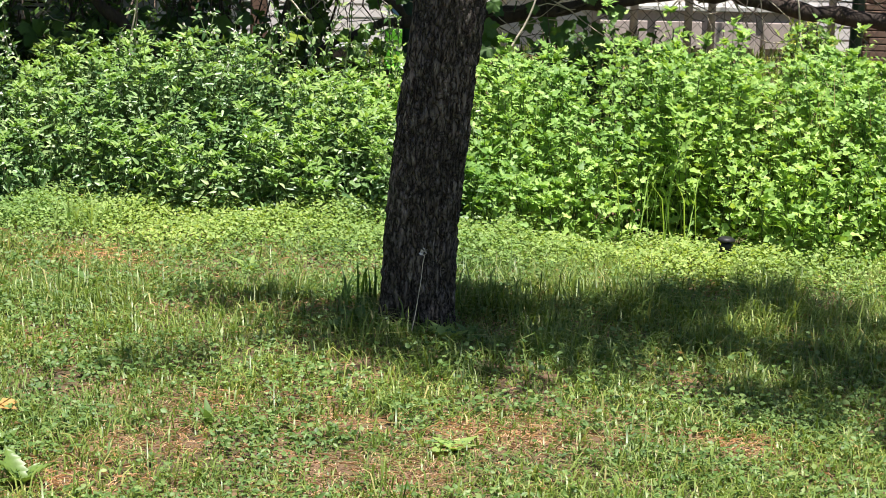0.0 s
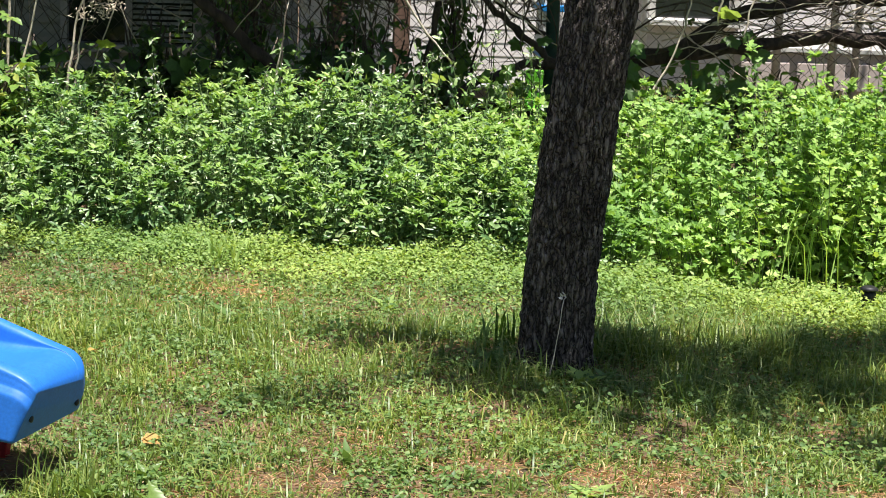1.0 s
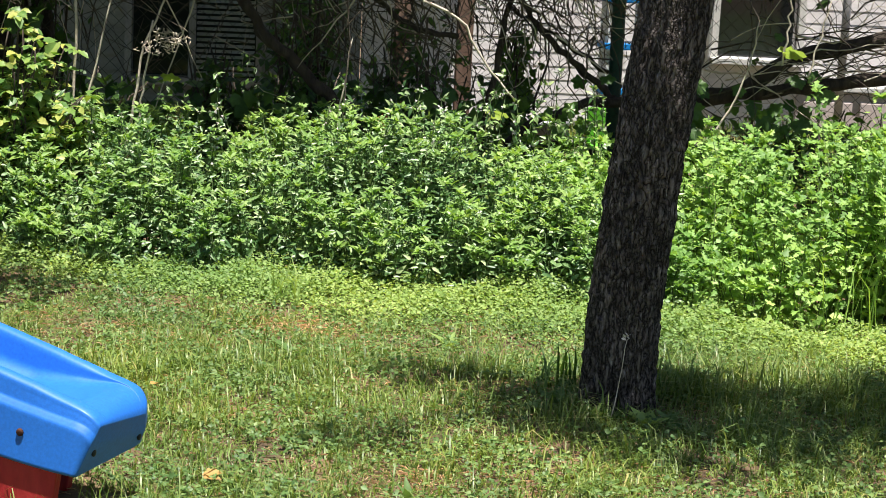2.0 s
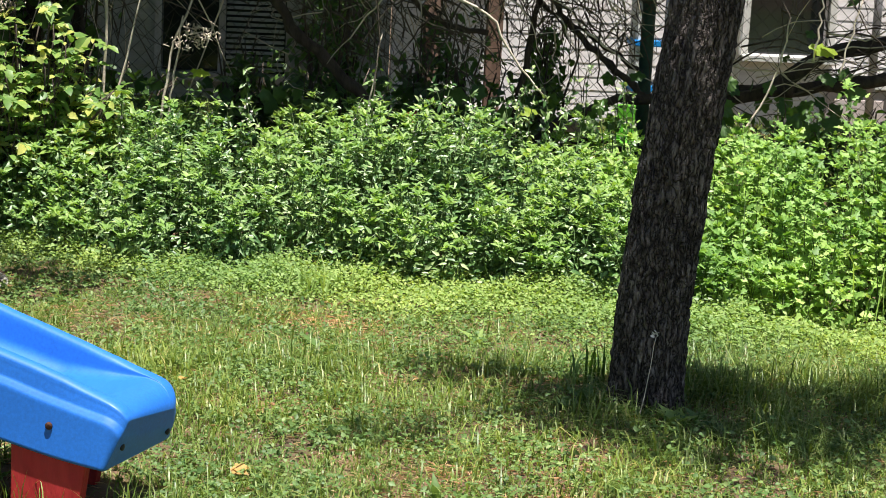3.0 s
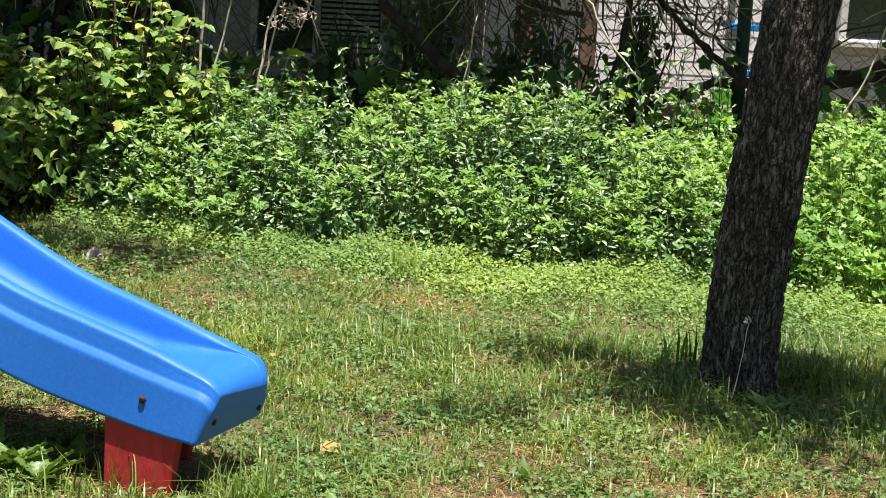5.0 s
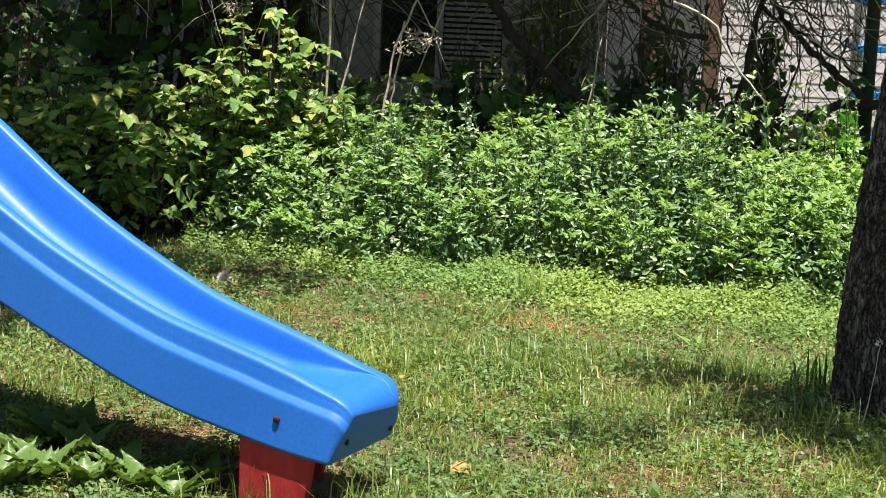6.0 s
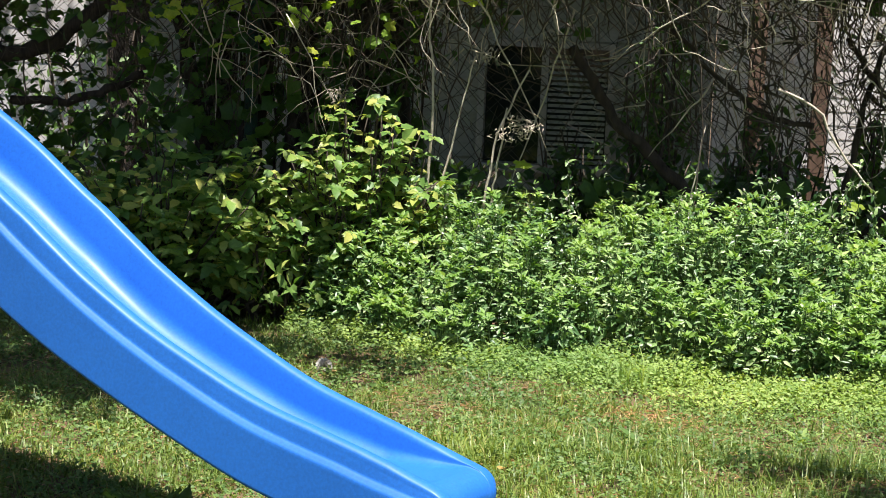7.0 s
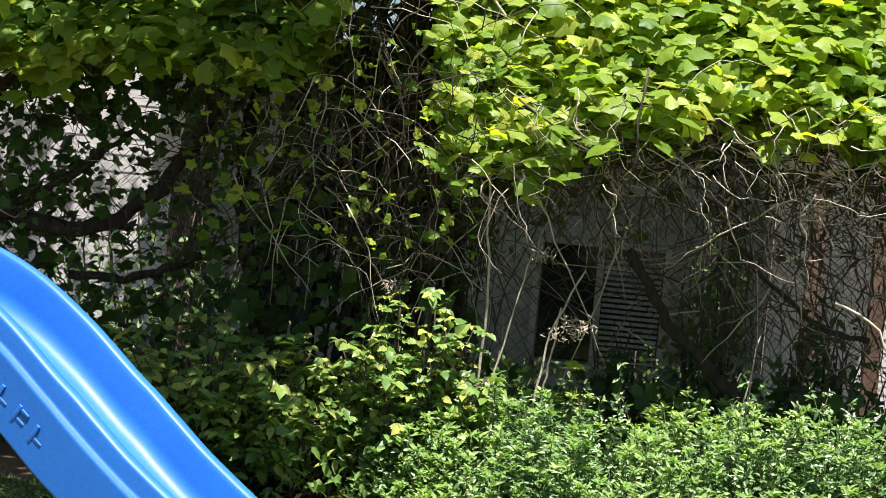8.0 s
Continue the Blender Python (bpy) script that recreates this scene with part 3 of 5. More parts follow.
thicket("mint_thicket", "dense knee-high grey-green mint-like weeds along a fence", -1.3, 1.6, 1080, .051, lambda x: np.interp(x, [-1.3, -0.5, .1, .45, .8, 1.15, 1.6], [.54, .54, .56, .59, .57, .52, .48]), "mint", 15, 1.25, .41)
thicket("nettle_thicket", "dense bright green broad-leaved weeds along a fence", 1.3, 4.4, 1060, .058, lambda x: np.interp(x, [1.3, 1.8, 2.1, 2.4, 2.7, 3.3, 3.6, 5], [.48, .52, .59, .68, .67, .65, .62, .62]), "bright", 13, 1.8, 0.62, TRIFID)


# ---- the tree ----
def build_tree():
    tree = thing("tree", "leaning tree with rough dark grey-brown bark on the lawn", "tree")
    na, nz = 150, 230
    zz = np.concatenate([[-0.05], np.linspace(0, 1.95, nz - 1)])
    cx = np.interp(zz, [-.1, 0.05, .36, .80, 1.30, 1.95], [1.108, 1.109, 1.116, 1.150, 1.209, 1.48])
    cy = np.interp(zz, [0, 1.95], [5.36, 5.32])
    r = np.interp(zz, [-.05, 0.0, .10, .36, .80, 1.3, 1.95], [.132, .119, .109, .107, .104, .103, .098])
    a = np.linspace(0, 2 * np.pi, na, endpoint=False)
    rad = np.zeros((nz, na))
    for i, z in enumerate(zz):
        for j, t in enumerate(a):
            u, v = math.cos(t), math.sin(t)
            p = Vector((u * 1.6, v * 1.6, z * 1.5 + 0.3 * math.sin(3 * t)))
            wob = .5 * noise.noise(Vector((u * 3, v * 3, z * 11)))
            plate = abs(noise.noise(Vector((u * 5.5 + wob, v * 5.5 - wob, z * 7 + wob))))
            ridge = min(plate, .28) * 1.5 + 0.55 * abs(noise.noise(Vector((u * 13, v * 13, z * 20 + 5))))
            rad[i, j] = r[i] * (1.03 + 0.03 * noise.noise(p)) + 0.020 * (ridge - 0.42) + 0.004 * noise.noise(Vector((u * 26, v * 26, z * 44)))
    V = np.stack([cx[:, None] + rad * np.cos(a), cy[:, None] + rad * np.sin(a), np.repeat(zz[:, None], na, 1)], -1)
    i, j = np.meshgrid(np.arange(nz - 1), np.arange(na), indexing="ij")
    k = (j + 1) % na
    g = Geo().add(V, None, np.stack([i * na + j, i * na + k, (i + 1) * na + k, (i + 1) * na + j], -1))
    part("trunk", g, "bark", tree)
    tips, sizes = [], []
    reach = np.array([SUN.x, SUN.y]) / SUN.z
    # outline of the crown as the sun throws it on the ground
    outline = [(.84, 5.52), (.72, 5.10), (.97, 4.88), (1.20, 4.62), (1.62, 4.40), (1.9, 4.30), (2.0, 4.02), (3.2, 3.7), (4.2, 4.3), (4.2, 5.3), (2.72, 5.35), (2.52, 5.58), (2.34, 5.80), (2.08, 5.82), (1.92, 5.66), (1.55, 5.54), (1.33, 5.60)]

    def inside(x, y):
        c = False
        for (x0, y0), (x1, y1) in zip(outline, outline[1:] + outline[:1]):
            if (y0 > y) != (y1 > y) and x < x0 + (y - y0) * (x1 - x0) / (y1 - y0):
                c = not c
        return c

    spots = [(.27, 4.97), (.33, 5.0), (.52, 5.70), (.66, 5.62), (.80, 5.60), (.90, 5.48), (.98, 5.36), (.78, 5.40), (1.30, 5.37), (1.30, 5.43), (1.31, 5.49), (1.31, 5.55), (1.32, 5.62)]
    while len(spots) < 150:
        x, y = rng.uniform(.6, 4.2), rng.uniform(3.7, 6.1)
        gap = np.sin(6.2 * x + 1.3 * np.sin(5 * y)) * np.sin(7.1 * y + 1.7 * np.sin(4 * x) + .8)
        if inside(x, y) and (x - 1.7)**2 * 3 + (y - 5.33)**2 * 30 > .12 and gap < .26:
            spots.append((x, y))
    high = lambda x: 4.3 + .3 * np.clip(x - .8, 0, 3)
    mains = []
    for sx, sy in ((.95, 5.3), (1.3, 4.9), (1.6, 5.55), (1.9, 4.6), (2.1, 5.6), (2.5, 5.0), (2.7, 4.3), (3.2, 5.0), (3.7, 4.5), (1.5, 5.1)):
        z = high(sx)
        tip = np.array([sx + reach[0] * z, sy + reach[1] * z, z])
        start = np.array([1.47, 5.32, 1.9])
        mains.append(curve(start, (start + tip) / 2 + [0, 0, .3], tip, n=14, wob=.02))
    limbs = [Geo().tube(c, np.linspace(.020, .008, 14), 7) for c in mains]
    along = np.stack(mains)
    tips = []
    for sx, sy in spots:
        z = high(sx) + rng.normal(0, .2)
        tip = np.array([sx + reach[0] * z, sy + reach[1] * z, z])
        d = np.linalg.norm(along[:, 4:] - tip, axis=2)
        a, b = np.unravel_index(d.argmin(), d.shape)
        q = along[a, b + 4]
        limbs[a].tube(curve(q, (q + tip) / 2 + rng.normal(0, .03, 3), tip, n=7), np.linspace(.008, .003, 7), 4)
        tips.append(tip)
    for g in limbs:
        part("limb", g, "bark", tree)
    g = Geo()
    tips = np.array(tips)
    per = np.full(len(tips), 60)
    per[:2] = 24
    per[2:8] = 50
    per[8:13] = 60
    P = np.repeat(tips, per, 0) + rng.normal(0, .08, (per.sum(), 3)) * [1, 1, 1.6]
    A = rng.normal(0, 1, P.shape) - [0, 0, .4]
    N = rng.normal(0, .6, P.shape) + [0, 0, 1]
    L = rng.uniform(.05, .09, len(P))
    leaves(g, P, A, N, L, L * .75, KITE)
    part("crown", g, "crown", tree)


build_tree()


def build_leaning_shade_tree():
    """A tree added behind the fence; its unseen crown shades the far lawn corner."""
    tree = thing("leaning_shade_tree", "tree added behind the fence, its unseen crown shading the lawn corner", "tree")
    t = Geo()
    t.tube(curve((-2.15, 9.5, -.05), (-2.1, 9.4, 1.0), (-1.95, 9.1, 2.6), n=20, wob=.008), np.linspace(.10, .07, 20), 12)
    part("trunk", t, "bark", tree)
    reach = np.array([SUN.x, SUN.y]) / SUN.z
    g = Geo()
    shade = [(-2.1, 6.6, 4.2), (-2.45, 6.6, 4.3), (-1.85, 6.2, 4.3), (-2.2, 6.35, 4.4), (-2.55, 6.4, 4.4), (-2.0, 6.45, 4.3), (-2.4, 6.4, 4.3), (-1.65, 6.6, 4.3), (-1.35, 7.15, 3.6), (-.95, 6.95, 3.5)]
    shade += [(x + rng.normal(0, .08), y + rng.normal(0, .08), rng.uniform(4, 4.6)) for x in (-3.8, -3.4, -3.0, -2.6, -2.2, -1.85) for y in (7.2, 7.6, 8.0, 8.3)]
    for sx, sy, z in shade:
        tip = np.array([sx + reach[0] * z, sy + reach[1] * z, z])
        t = Geo()
        t.tube(curve((-1.95, 9.1, 2.55), (np.array([-1.95, 9.1, 2.55]) + tip) / 2 + [0, 0, .5], tip, n=12, wob=.02), np.linspace(.035, .010, 12), 7)
        part("limb", t, "bark", tree)
        n = 260 if sx < -1.5 else 110
        P = tip + rng.normal(0, .22 if sx < -1.5 else .15, (n, 3)) * [1, 1, .8]
        leaves(g, P, rng.normal(0, 1, (n, 3)), rng.normal(0, .6, (n, 3)) + [0, 0, 1], rng.uniform(.07, .11, n), .07, KITE)
    part("crown", g, "crown", tree)


build_leaning_shade_tree()


# ---- the slide ----
SL_O, SL_A = np.array([-0.424, 4.207]), radians(24)
SL_U = np.array([-math.cos(SL_A), math.sin(SL_A)])
SL_V = np.array([math.sin(SL_A), math.cos(SL_A)])
S_KEY = [-0.05, 0.0, .119, .249, .502, .765, .952, 1.148, 1.34, 1.559, 1.78, 2.0, 2.25, 2.6]
Z_KEY = [.118, .12, .132, .153, .205, .298, .373, .459, .56, .703, .82, .89, .92, .92]


NOSE = .056


def slide_at(s, v, w):
    """A point on the slide: s along it from the foot, v across, w above its lower edge."""
    z = np.interp(s, S_KEY, Z_KEY) + w
    return np.stack([SL_O[0] + s * SL_U[0] + v * SL_V[0], SL_O[1] + s * SL_U[1] + v * SL_V[1], z], -1)


def build_slide():
    slide = thing("playground_slide", "glossy blue plastic wave slide standing on the grass", "slide")
    slide.location, slide.scale = (.0004, 0, .0289), (.98,) * 3
    ss = np.concatenate([-NOSE * np.cos(np.linspace(0, math.pi / 2, 16)), np.linspace(.008, .25, 20), np.linspace(.27, 2.6, 80)])
    zz = curve(*[(s, 0, z) for s, z in zip(S_KEY, Z_KEY)], n=500)
    base = np.interp(ss, zz[:, 0], zz[:, 2])
    rows = []
    for s, b in zip(ss, base):
        lip = .006 + np.interp(s, [-.05, .03, .10, .18, .26, .42, .65, .80, .96, 1.06, 1.16, 1.26, 1.36], [.116, .125, .132, .137, .143, .148, .150, .153, .162, .171, .184, .196, .207])
        rim = np.interp(s, [-.05, .02, .12, .2, .36, .6, .8, .9, 1.0, 1.09, 1.19, 1.29, 1.4], [.150, .168, .189, .198, .208, .212, .217, .222, .233, .244, .262, .278, .280])
        deep = np.interp(s, [-.05, .02, .10, .25, .5, .8, 1.0, 1.2], [.0, .008, .04, .088, .106, .125, .145, .155])
        floor = rim - deep
        width = np.interp(s, [-.05, .0, .14, .5, .9, 1.15, 1.4], [.356, .356, .352, .381, .415, .427, .43])
        k, o = min(1.0, deep / .05), min(1.0, (rim - lip) / .05)
        sec = [(.014, .008), (.004, .0), (.0, .005), (.0, .010), (.0, .018), (.0, lip * .5), (.0, lip - .024), (.0, lip - .018)]
        sec += [(.001, lip - .014), (.003, lip - .011), (.0065, lip - .006), (.010, lip - .001), (.012, lip + .001), (.0135, lip + .005 * o)]
        sec += [(.0145, lip + .012 * o), (.018, rim - .026 * o), (.0195, rim - .019 * o)]
        sec += [(.041 - .021 * math.cos(a), rim - .014 * (1 - math.sin(a)) * (o if a < 1.57 else k)) for a in np.linspace(.2, 2.8, 13)]
        sec = [(v + .017 * min(1, w / lip), w) for v, w in sec]
        low = rim - .014 * (1 - math.sin(2.8)) * k
        dip = max(0.0, low - floor)
        fil = dip * .45
        run = .22 * (dip - fil)
        sec += [(.079 + run * .15, low - (dip - fil) * .15), (.079 + run * .3, low - (dip - fil) * .3), (.079 + run * .8, low - (dip - fil) * .8)]
        sec += [(.079 + run + .05 * (1 - math.cos(a)), low - (dip - fil) - fil * math.sin(a)) for a in np.linspace(.1, 1.57, 9)]
        sec += [(width / 2, floor)]
        sec = sec + [(width - v, w) for v, w in reversed(sec[:-1])]
        # the end rolls over: the top sinks and both sides draw in along quarter circles, the far side more
        bend = 1 - math.sqrt(max(0.0, 1 - np.clip(-s / NOSE, 0, 1)**2))
        row = []
        for v, w in sec:
            far = v / width
            h = w - (.026 + .030 * far) * bend * min(1, w / .1)
            row.append((v + bend * (.014 * (1 - far) - .046 * far**1.5), h, b, s if s > 0 else s * (.25 + .75 * min(1, w / .15))))
        rows.append(row)
    R = np.array(rows)
    V = np.stack([SL_O[0] + R[..., 3] * SL_U[0] + R[..., 0] * SL_V[0], SL_O[1] + R[..., 3] * SL_U[1] + R[..., 0] * SL_V[1], R[..., 2] + R[..., 1]], -1)
    n, m = V.shape[:2]
    i, j = np.meshgrid(np.arange(n - 1), np.arange(m - 1), indexing="ij")
    g = Geo().add(V, None, np.stack([i * m + j, i * m + j + 1, (i + 1) * m + j + 1, (i + 1) * m + j], -1))
    out = np.array([-SL_U[0], -SL_U[1], 0])
    part("chute", g, "blue", slide)
    g = Geo().add(V[0], None, [[q, q + 1, m - 2 - q, m - 1 - q] for q in range(1, m // 2)])
    part("end_face", g, "blue", slide)
    # leg and bolts
    fr = lambda s, v, z: np.array([SL_O[0] + s * SL_U[0] + v * SL_V[0], SL_O[1] + s * SL_U[1] + v * SL_V[1], z])
    for v0, back in ((.012, 0.0), (.32, .13)):
        leg = Geo()
        lv = np.array([fr(s, v, z) for v in (v0, v0 + .03) for s, z in ((.072 + back, -.10), (.245 + back, -.10), (.245 + back, .23), (.025 + back, .21))])
        leg.add(lv, None, [[0, 1, 2, 3], [7, 6, 5, 4], [0, 4, 5, 1], [1, 5, 6, 2], [2, 6, 7, 3], [3, 7, 4, 0]])
        part("leg", leg, "red", slide, "worn red painted wooden leg", smooth=False, bevel=.004)
    for v in (.03, .29):
        top = Geo().box((-.04, -.04, -.10), (.04, .04, 1.0), Matrix.Translation(fr(2.5, v, 0)))
        part("upper_leg", top, "red", slide, "red painted wooden leg", smooth=False, bevel=.006)
    for s, w in ((.135, .075),):
        b = Geo()
        p = slide_at(np.array(s), np.array(.0065), np.array(w))
        b.tube([p, p - np.append(SL_V, 0) * .004, p - np.append(SL_V, 0) * .006], [.010, .009, .005], 10)
        part("bolt", b, "rust", slide, "rusty bolt")
    for v, s, w in ((.058, -.0335, .05), (.28, -.0350, .034)):
        b = Geo()
        p = slide_at(np.array(s), np.array(v), np.array(w))
        b.tube([p, p + out * .004, p + out * .006], [.009, .009, .004], 10)
        part("bolt", b, "black", slide, "dark recessed bolt")
    # worn raised lettering as plain bars on the outer panel
    for q, s in enumerate(np.linspace(1.665, 1.385, 5)):
        b = Geo()
        sl = math.atan2(np.interp(s + .05, S_KEY, Z_KEY) - np.interp(s - .05, S_KEY, Z_KEY), .1)
        p = slide_at(np.array(s), np.array(.0065), np.array(.085))
        mm = Matrix.Translation(p) @ Matrix.Rotation(-SL_A, 4, "Z") @ Matrix.Rotation(sl, 4, "Y")
        b.box((-.026, -.002, -.040), (-.012, .004, .040), mm)
        for zb in (-.03, 0, .03)[:2 + q % 2]:
            b.box((-.012, -.0015, zb - .005), (.022, .004, zb + .006), mm)
        part("raised_mark", b, "blue", slide, bevel=.002)


build_slide()


# ---- chain-link fence ----
FY = 8.70


def build_fence():
    fence = thing("chain_link_fence", "old chain-link fence with green posts overgrown by vines", "fence")
    g = Geo()
    pitch, top = .038, 1.5
    x0, x1 = -5.5, 6.0
    nz = int(top / pitch)
    for k in range(int((x1 - x0) / pitch)):
        x = x0 + k * pitch
        z = np.arange(nz + 1) * pitch
        w = np.where((np.arange(nz + 1) + k) % 2 == 0, 0, pitch)
        p = np.stack([x + w, FY + np.where((np.arange(nz + 1) + k) % 2 == 0, -.003, .003), z + .02], 1)
        g.tube(p, .0021, 3)
    part("wire_mesh", g, "wire", fence)
    for x in (-4.2, -1.8, 1.67, 4.0):
        p = Geo()
        p.tube([(x, FY + .05, -.05), (x, FY + .05, 1.6), (x, FY + .05, 1.62)], [.033, .033, .02], 12)
        part("post", p, "green_metal", fence)
    for x, h in ((.81, 2.1), (1.21, 2.1)):
        p = Geo()
        p.box((x - .05, 11.5, -.05), (x + .05, 11.6, h))
        tagged(part("wooden_post", p, "brown_wood", smooth=False, bevel=.006), "weathered red-brown wooden post behind the fence", "post", "posts behind the fence")


build_fence()


# ---- house behind ----
HY = 13.6


def clapboards(parent, x0, x1, z0, z1, step, material, y=HY, hole=None, lip=.016):
    z, k = z0, 0
    while z < z1 - 1e-6:
        t = min(z + step, z1)
        spans = [(x0, x1)]
        if hole and t > hole[2] and z < hole[3]:
            spans = [(x0, hole[0]), (hole[1], x1)]
        for a, b in spans:
            v = np.array([[a, y, z], [b, y, z], [b, y - lip, z], [a, y - lip, z], [a, y, t + .015], [b, y, t + .015], [b, y - .004, t + .015], [a, y - .004, t + .015]])
            g = Geo().add(v, None, [[0, 3, 2, 1], [4, 5, 6, 7], [3, 7, 6, 2], [0, 4, 7, 3], [1, 2, 6, 5], [0, 1, 5, 4]])
            part("siding_board", g, material, parent, smooth=False)
        z = t


def build_house():
    house = thing("house", "low house with pale clapboard siding behind the fence, darkened for shade", "house")
    wx0, wx1, wz0, wz1, mid = -1.04, -0.13, 0.25, 1.12, -.60
    g = Geo()
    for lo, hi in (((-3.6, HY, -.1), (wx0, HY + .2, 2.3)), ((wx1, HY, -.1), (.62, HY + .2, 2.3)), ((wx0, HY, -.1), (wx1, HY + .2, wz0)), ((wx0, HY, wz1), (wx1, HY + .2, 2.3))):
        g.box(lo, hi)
    wall = part("wall", g, "shaded_siding", house, smooth=False)
    clapboards(wall, -3.6, .56, 0.06, 2.3, .112, "shaded_siding", HY - .003, (wx0, wx1, wz0, wz1), .024)
    part("corner_board", Geo().box((.56, HY - .035, 0), (.64, HY, 2.3)), "shaded_trim", house, smooth=False, bevel=.004)
    # unseen eave, added and run long so the wall below stays shaded
    g = Geo()
    g.box((-4.0, HY - .7, 2.3), (1.5, HY + 3, 2.42))
    part("eave", g, "roof", house, smooth=False)
    win = part("window", Geo().box((wx0, HY + .12, wz0), (wx1, HY + .13, wz1)), "glass", house, "dark window with half-closed blinds", smooth=False)
    f = Geo()
    for lo, hi in (((wx0 - .05, HY - .045, wz0 - .06), (wx0, HY + .02, wz1 + .05)), ((wx1, HY - .045, wz0 - .06), (wx1 + .05, HY + .02, wz1 + .05)),
                   ((wx0, HY - .045, wz1), (wx1, HY + .02, wz1 + .05)), ((mid - .025, HY - .03, wz0), (mid + .025, HY + .06, wz1))):
        f.box(lo, hi)
    part("window_frame", f, "shaded_trim", win, smooth=False)
    part("window_sill", Geo().box((wx0, HY - .08, wz0 - .06), (wx1, HY + .05, wz0)), "shaded_trim", win, smooth=False, bevel=.006)
    z = wz0 + .02
    while z < wz1 - .03:
        v = np.array([[mid + .03, HY + .05, z], [wx1 - .01, HY + .05, z], [wx1 - .01, HY + .078, z + .020], [mid + .03, HY + .078, z + .020]])
        s = Geo().add(np.concatenate([v, v + [0, .003, .002]]), None, [[0, 1, 2, 3], [7, 6, 5, 4], [0, 4, 5, 1], [2, 6, 7, 3], [1, 5, 6, 2], [3, 7, 4, 0]])
        part("blind_slat", s, "blind", win, smooth=False)
        z += .041

    white = thing("white_house", "sunlit white house wall with narrow siding", "house")
    hole = (3.34, 3.95, .57, 1.25)
    g = Geo()
    for lo, hi in (((.66, HY + .02, -.1), (hole[0], HY + .3, 4.2)), ((hole[1], HY + .02, -.1), (9, HY + .3, 4.2)), ((hole[0], HY + .02, -.1), (hole[1], HY + .3, hole[2])), ((hole[0], HY + .02, hole[3]), (hole[1], HY + .3, 4.2))):
        g.box(lo, hi)
    wall = part("wall", g, "siding", white, smooth=False)
    clapboards(wall, .66, 9.0, 0.04, 2.2, .102, "siding", HY + .017, hole, .009)
    win = part("window", Geo().box((hole[0], HY + .12, hole[2]), (hole[1], HY + .13, hole[3])), "glass", white, "dark window in the white wall", smooth=False)
    f = Geo()
    for lo, hi in (((hole[0] - .05, HY - .03, hole[2]), (hole[0], HY + .05, hole[3] + .05)), ((hole[1], HY - .03, hole[2]), (hole[1] + .05, HY + .05, hole[3] + .05)), ((hole[0], HY - .03, hole[3]), (hole[1], HY + .05, hole[3] + .05))):
        f.box(lo, hi)
    part("window_frame", f, "trim", win, smooth=False)
    part("window_sill", Geo().box((hole[0] - .06, HY - .12, hole[2] - .05), (hole[1] + .06, HY + .02, hole[2])), "trim", win, smooth=False, bevel=.006)
    pipe = Geo()
    pipe.tube([(3.25, HY - .06, .05), (3.25, HY - .06, 2.2)], .028, 10)
    part("downspout", pipe, "white", white, "white downspout pipe")
    # panelled skirting along the foot of the wall
    skirt = part("skirting", Geo().box((3.98, HY - .02, 0.0), (5.80, HY + .002, .34)), "panel", white, "beige panelled skirting board", smooth=False)
    for k in range(4):
        x = 4.03 + k * .445
        part("skirting_panel", Geo().box((x, HY - .045, .05), (x + .39, HY - .015, .27)), "panel", skirt, smooth=False, bevel=.012)
    part("cap_board", Geo().box((3.94, HY - .06, .345), (5.84, HY + .002, .385)), "trim", skirt, smooth=False, bevel=.006)

    left = thing("pale_shed", "pale sunlit shed wall behind dark branches", "shed")
    wall = part("wall", Geo().box((-8, HY, -.1), (-3.62, HY + .2, 3.2)), "siding", left, smooth=False)
    clapboards(wall, -8.0, -3.62, 0.05, 3.2, .13, "siding", HY - .003, None, .009)


build_house()


# ---- shrub beside the weeds ----
def compound(geo, base, d, size, pairs=3):
    """A leaf of several leaflets on one stalk."""
    d = unit(np.asarray(d, float))
    side = unit(np.cross(d, [0, 0, 1.0]) + 1e-6)
    up = np.cross(side, d)
    P, A, L = [], [], []
    for k in range(pairs):
        q = base + d * size * (.35 + .5 * k)
        for s in (-1, 1):
            P.append(q)
            A.append(d * .55 + side * s - up * .25)
            L.append(size * (.85 - .08 * k))
    P.append(base + d * size * (.35 + .5 * (pairs - 1) + .2))
    A.append(d - up * .3)
    L.append(size)
    P, A, L = np.array(P), np.array(A), np.array(L)
    leaves(geo, P, A + rng.normal(0, .25, A.shape), np.repeat([up + rng.normal(0, .35, 3) + [.15, -.5, .3]], len(P), 0), L, L * .68)


def build_shrub(name, label, centre, count, reach, height, leaf, material, deep=.7):
    shrub = thing(name, label, "shrub")
    g = Geo()
    for q in range(count):
        a = rng.uniform(0, 2 * np.pi)
        rr = reach * math.sqrt(rng.random())
        tip = np.array([centre[0] + rr * math.cos(a), centre[1] + deep * rr * math.sin(a), height * (1.08 - .45 * (rr / reach)**2) * rng.uniform(.5, 1.0)])
        base = np.array([centre[0] + .3 * rr * math.cos(a), centre[1] + .3 * rr * math.sin(a), 0])
        c = curve(base, (base + tip) / 2 + [0, 0, .10], tip, n=10, wob=.012)
        st = Geo()
        st.tube(c, np.linspace(.008, .003, 10), 5)
        part("stem", st, "twig", shrub)
        for k in range(3, 10):
            d = np.array([rng.normal(.1, 1), rng.normal(-.45, .9), rng.normal(.1, .3)])
            compound(g, c[k], d, leaf * rng.uniform(.65, 1.15), rng.integers(1, 4))
    part("foliage", g, material, shrub)


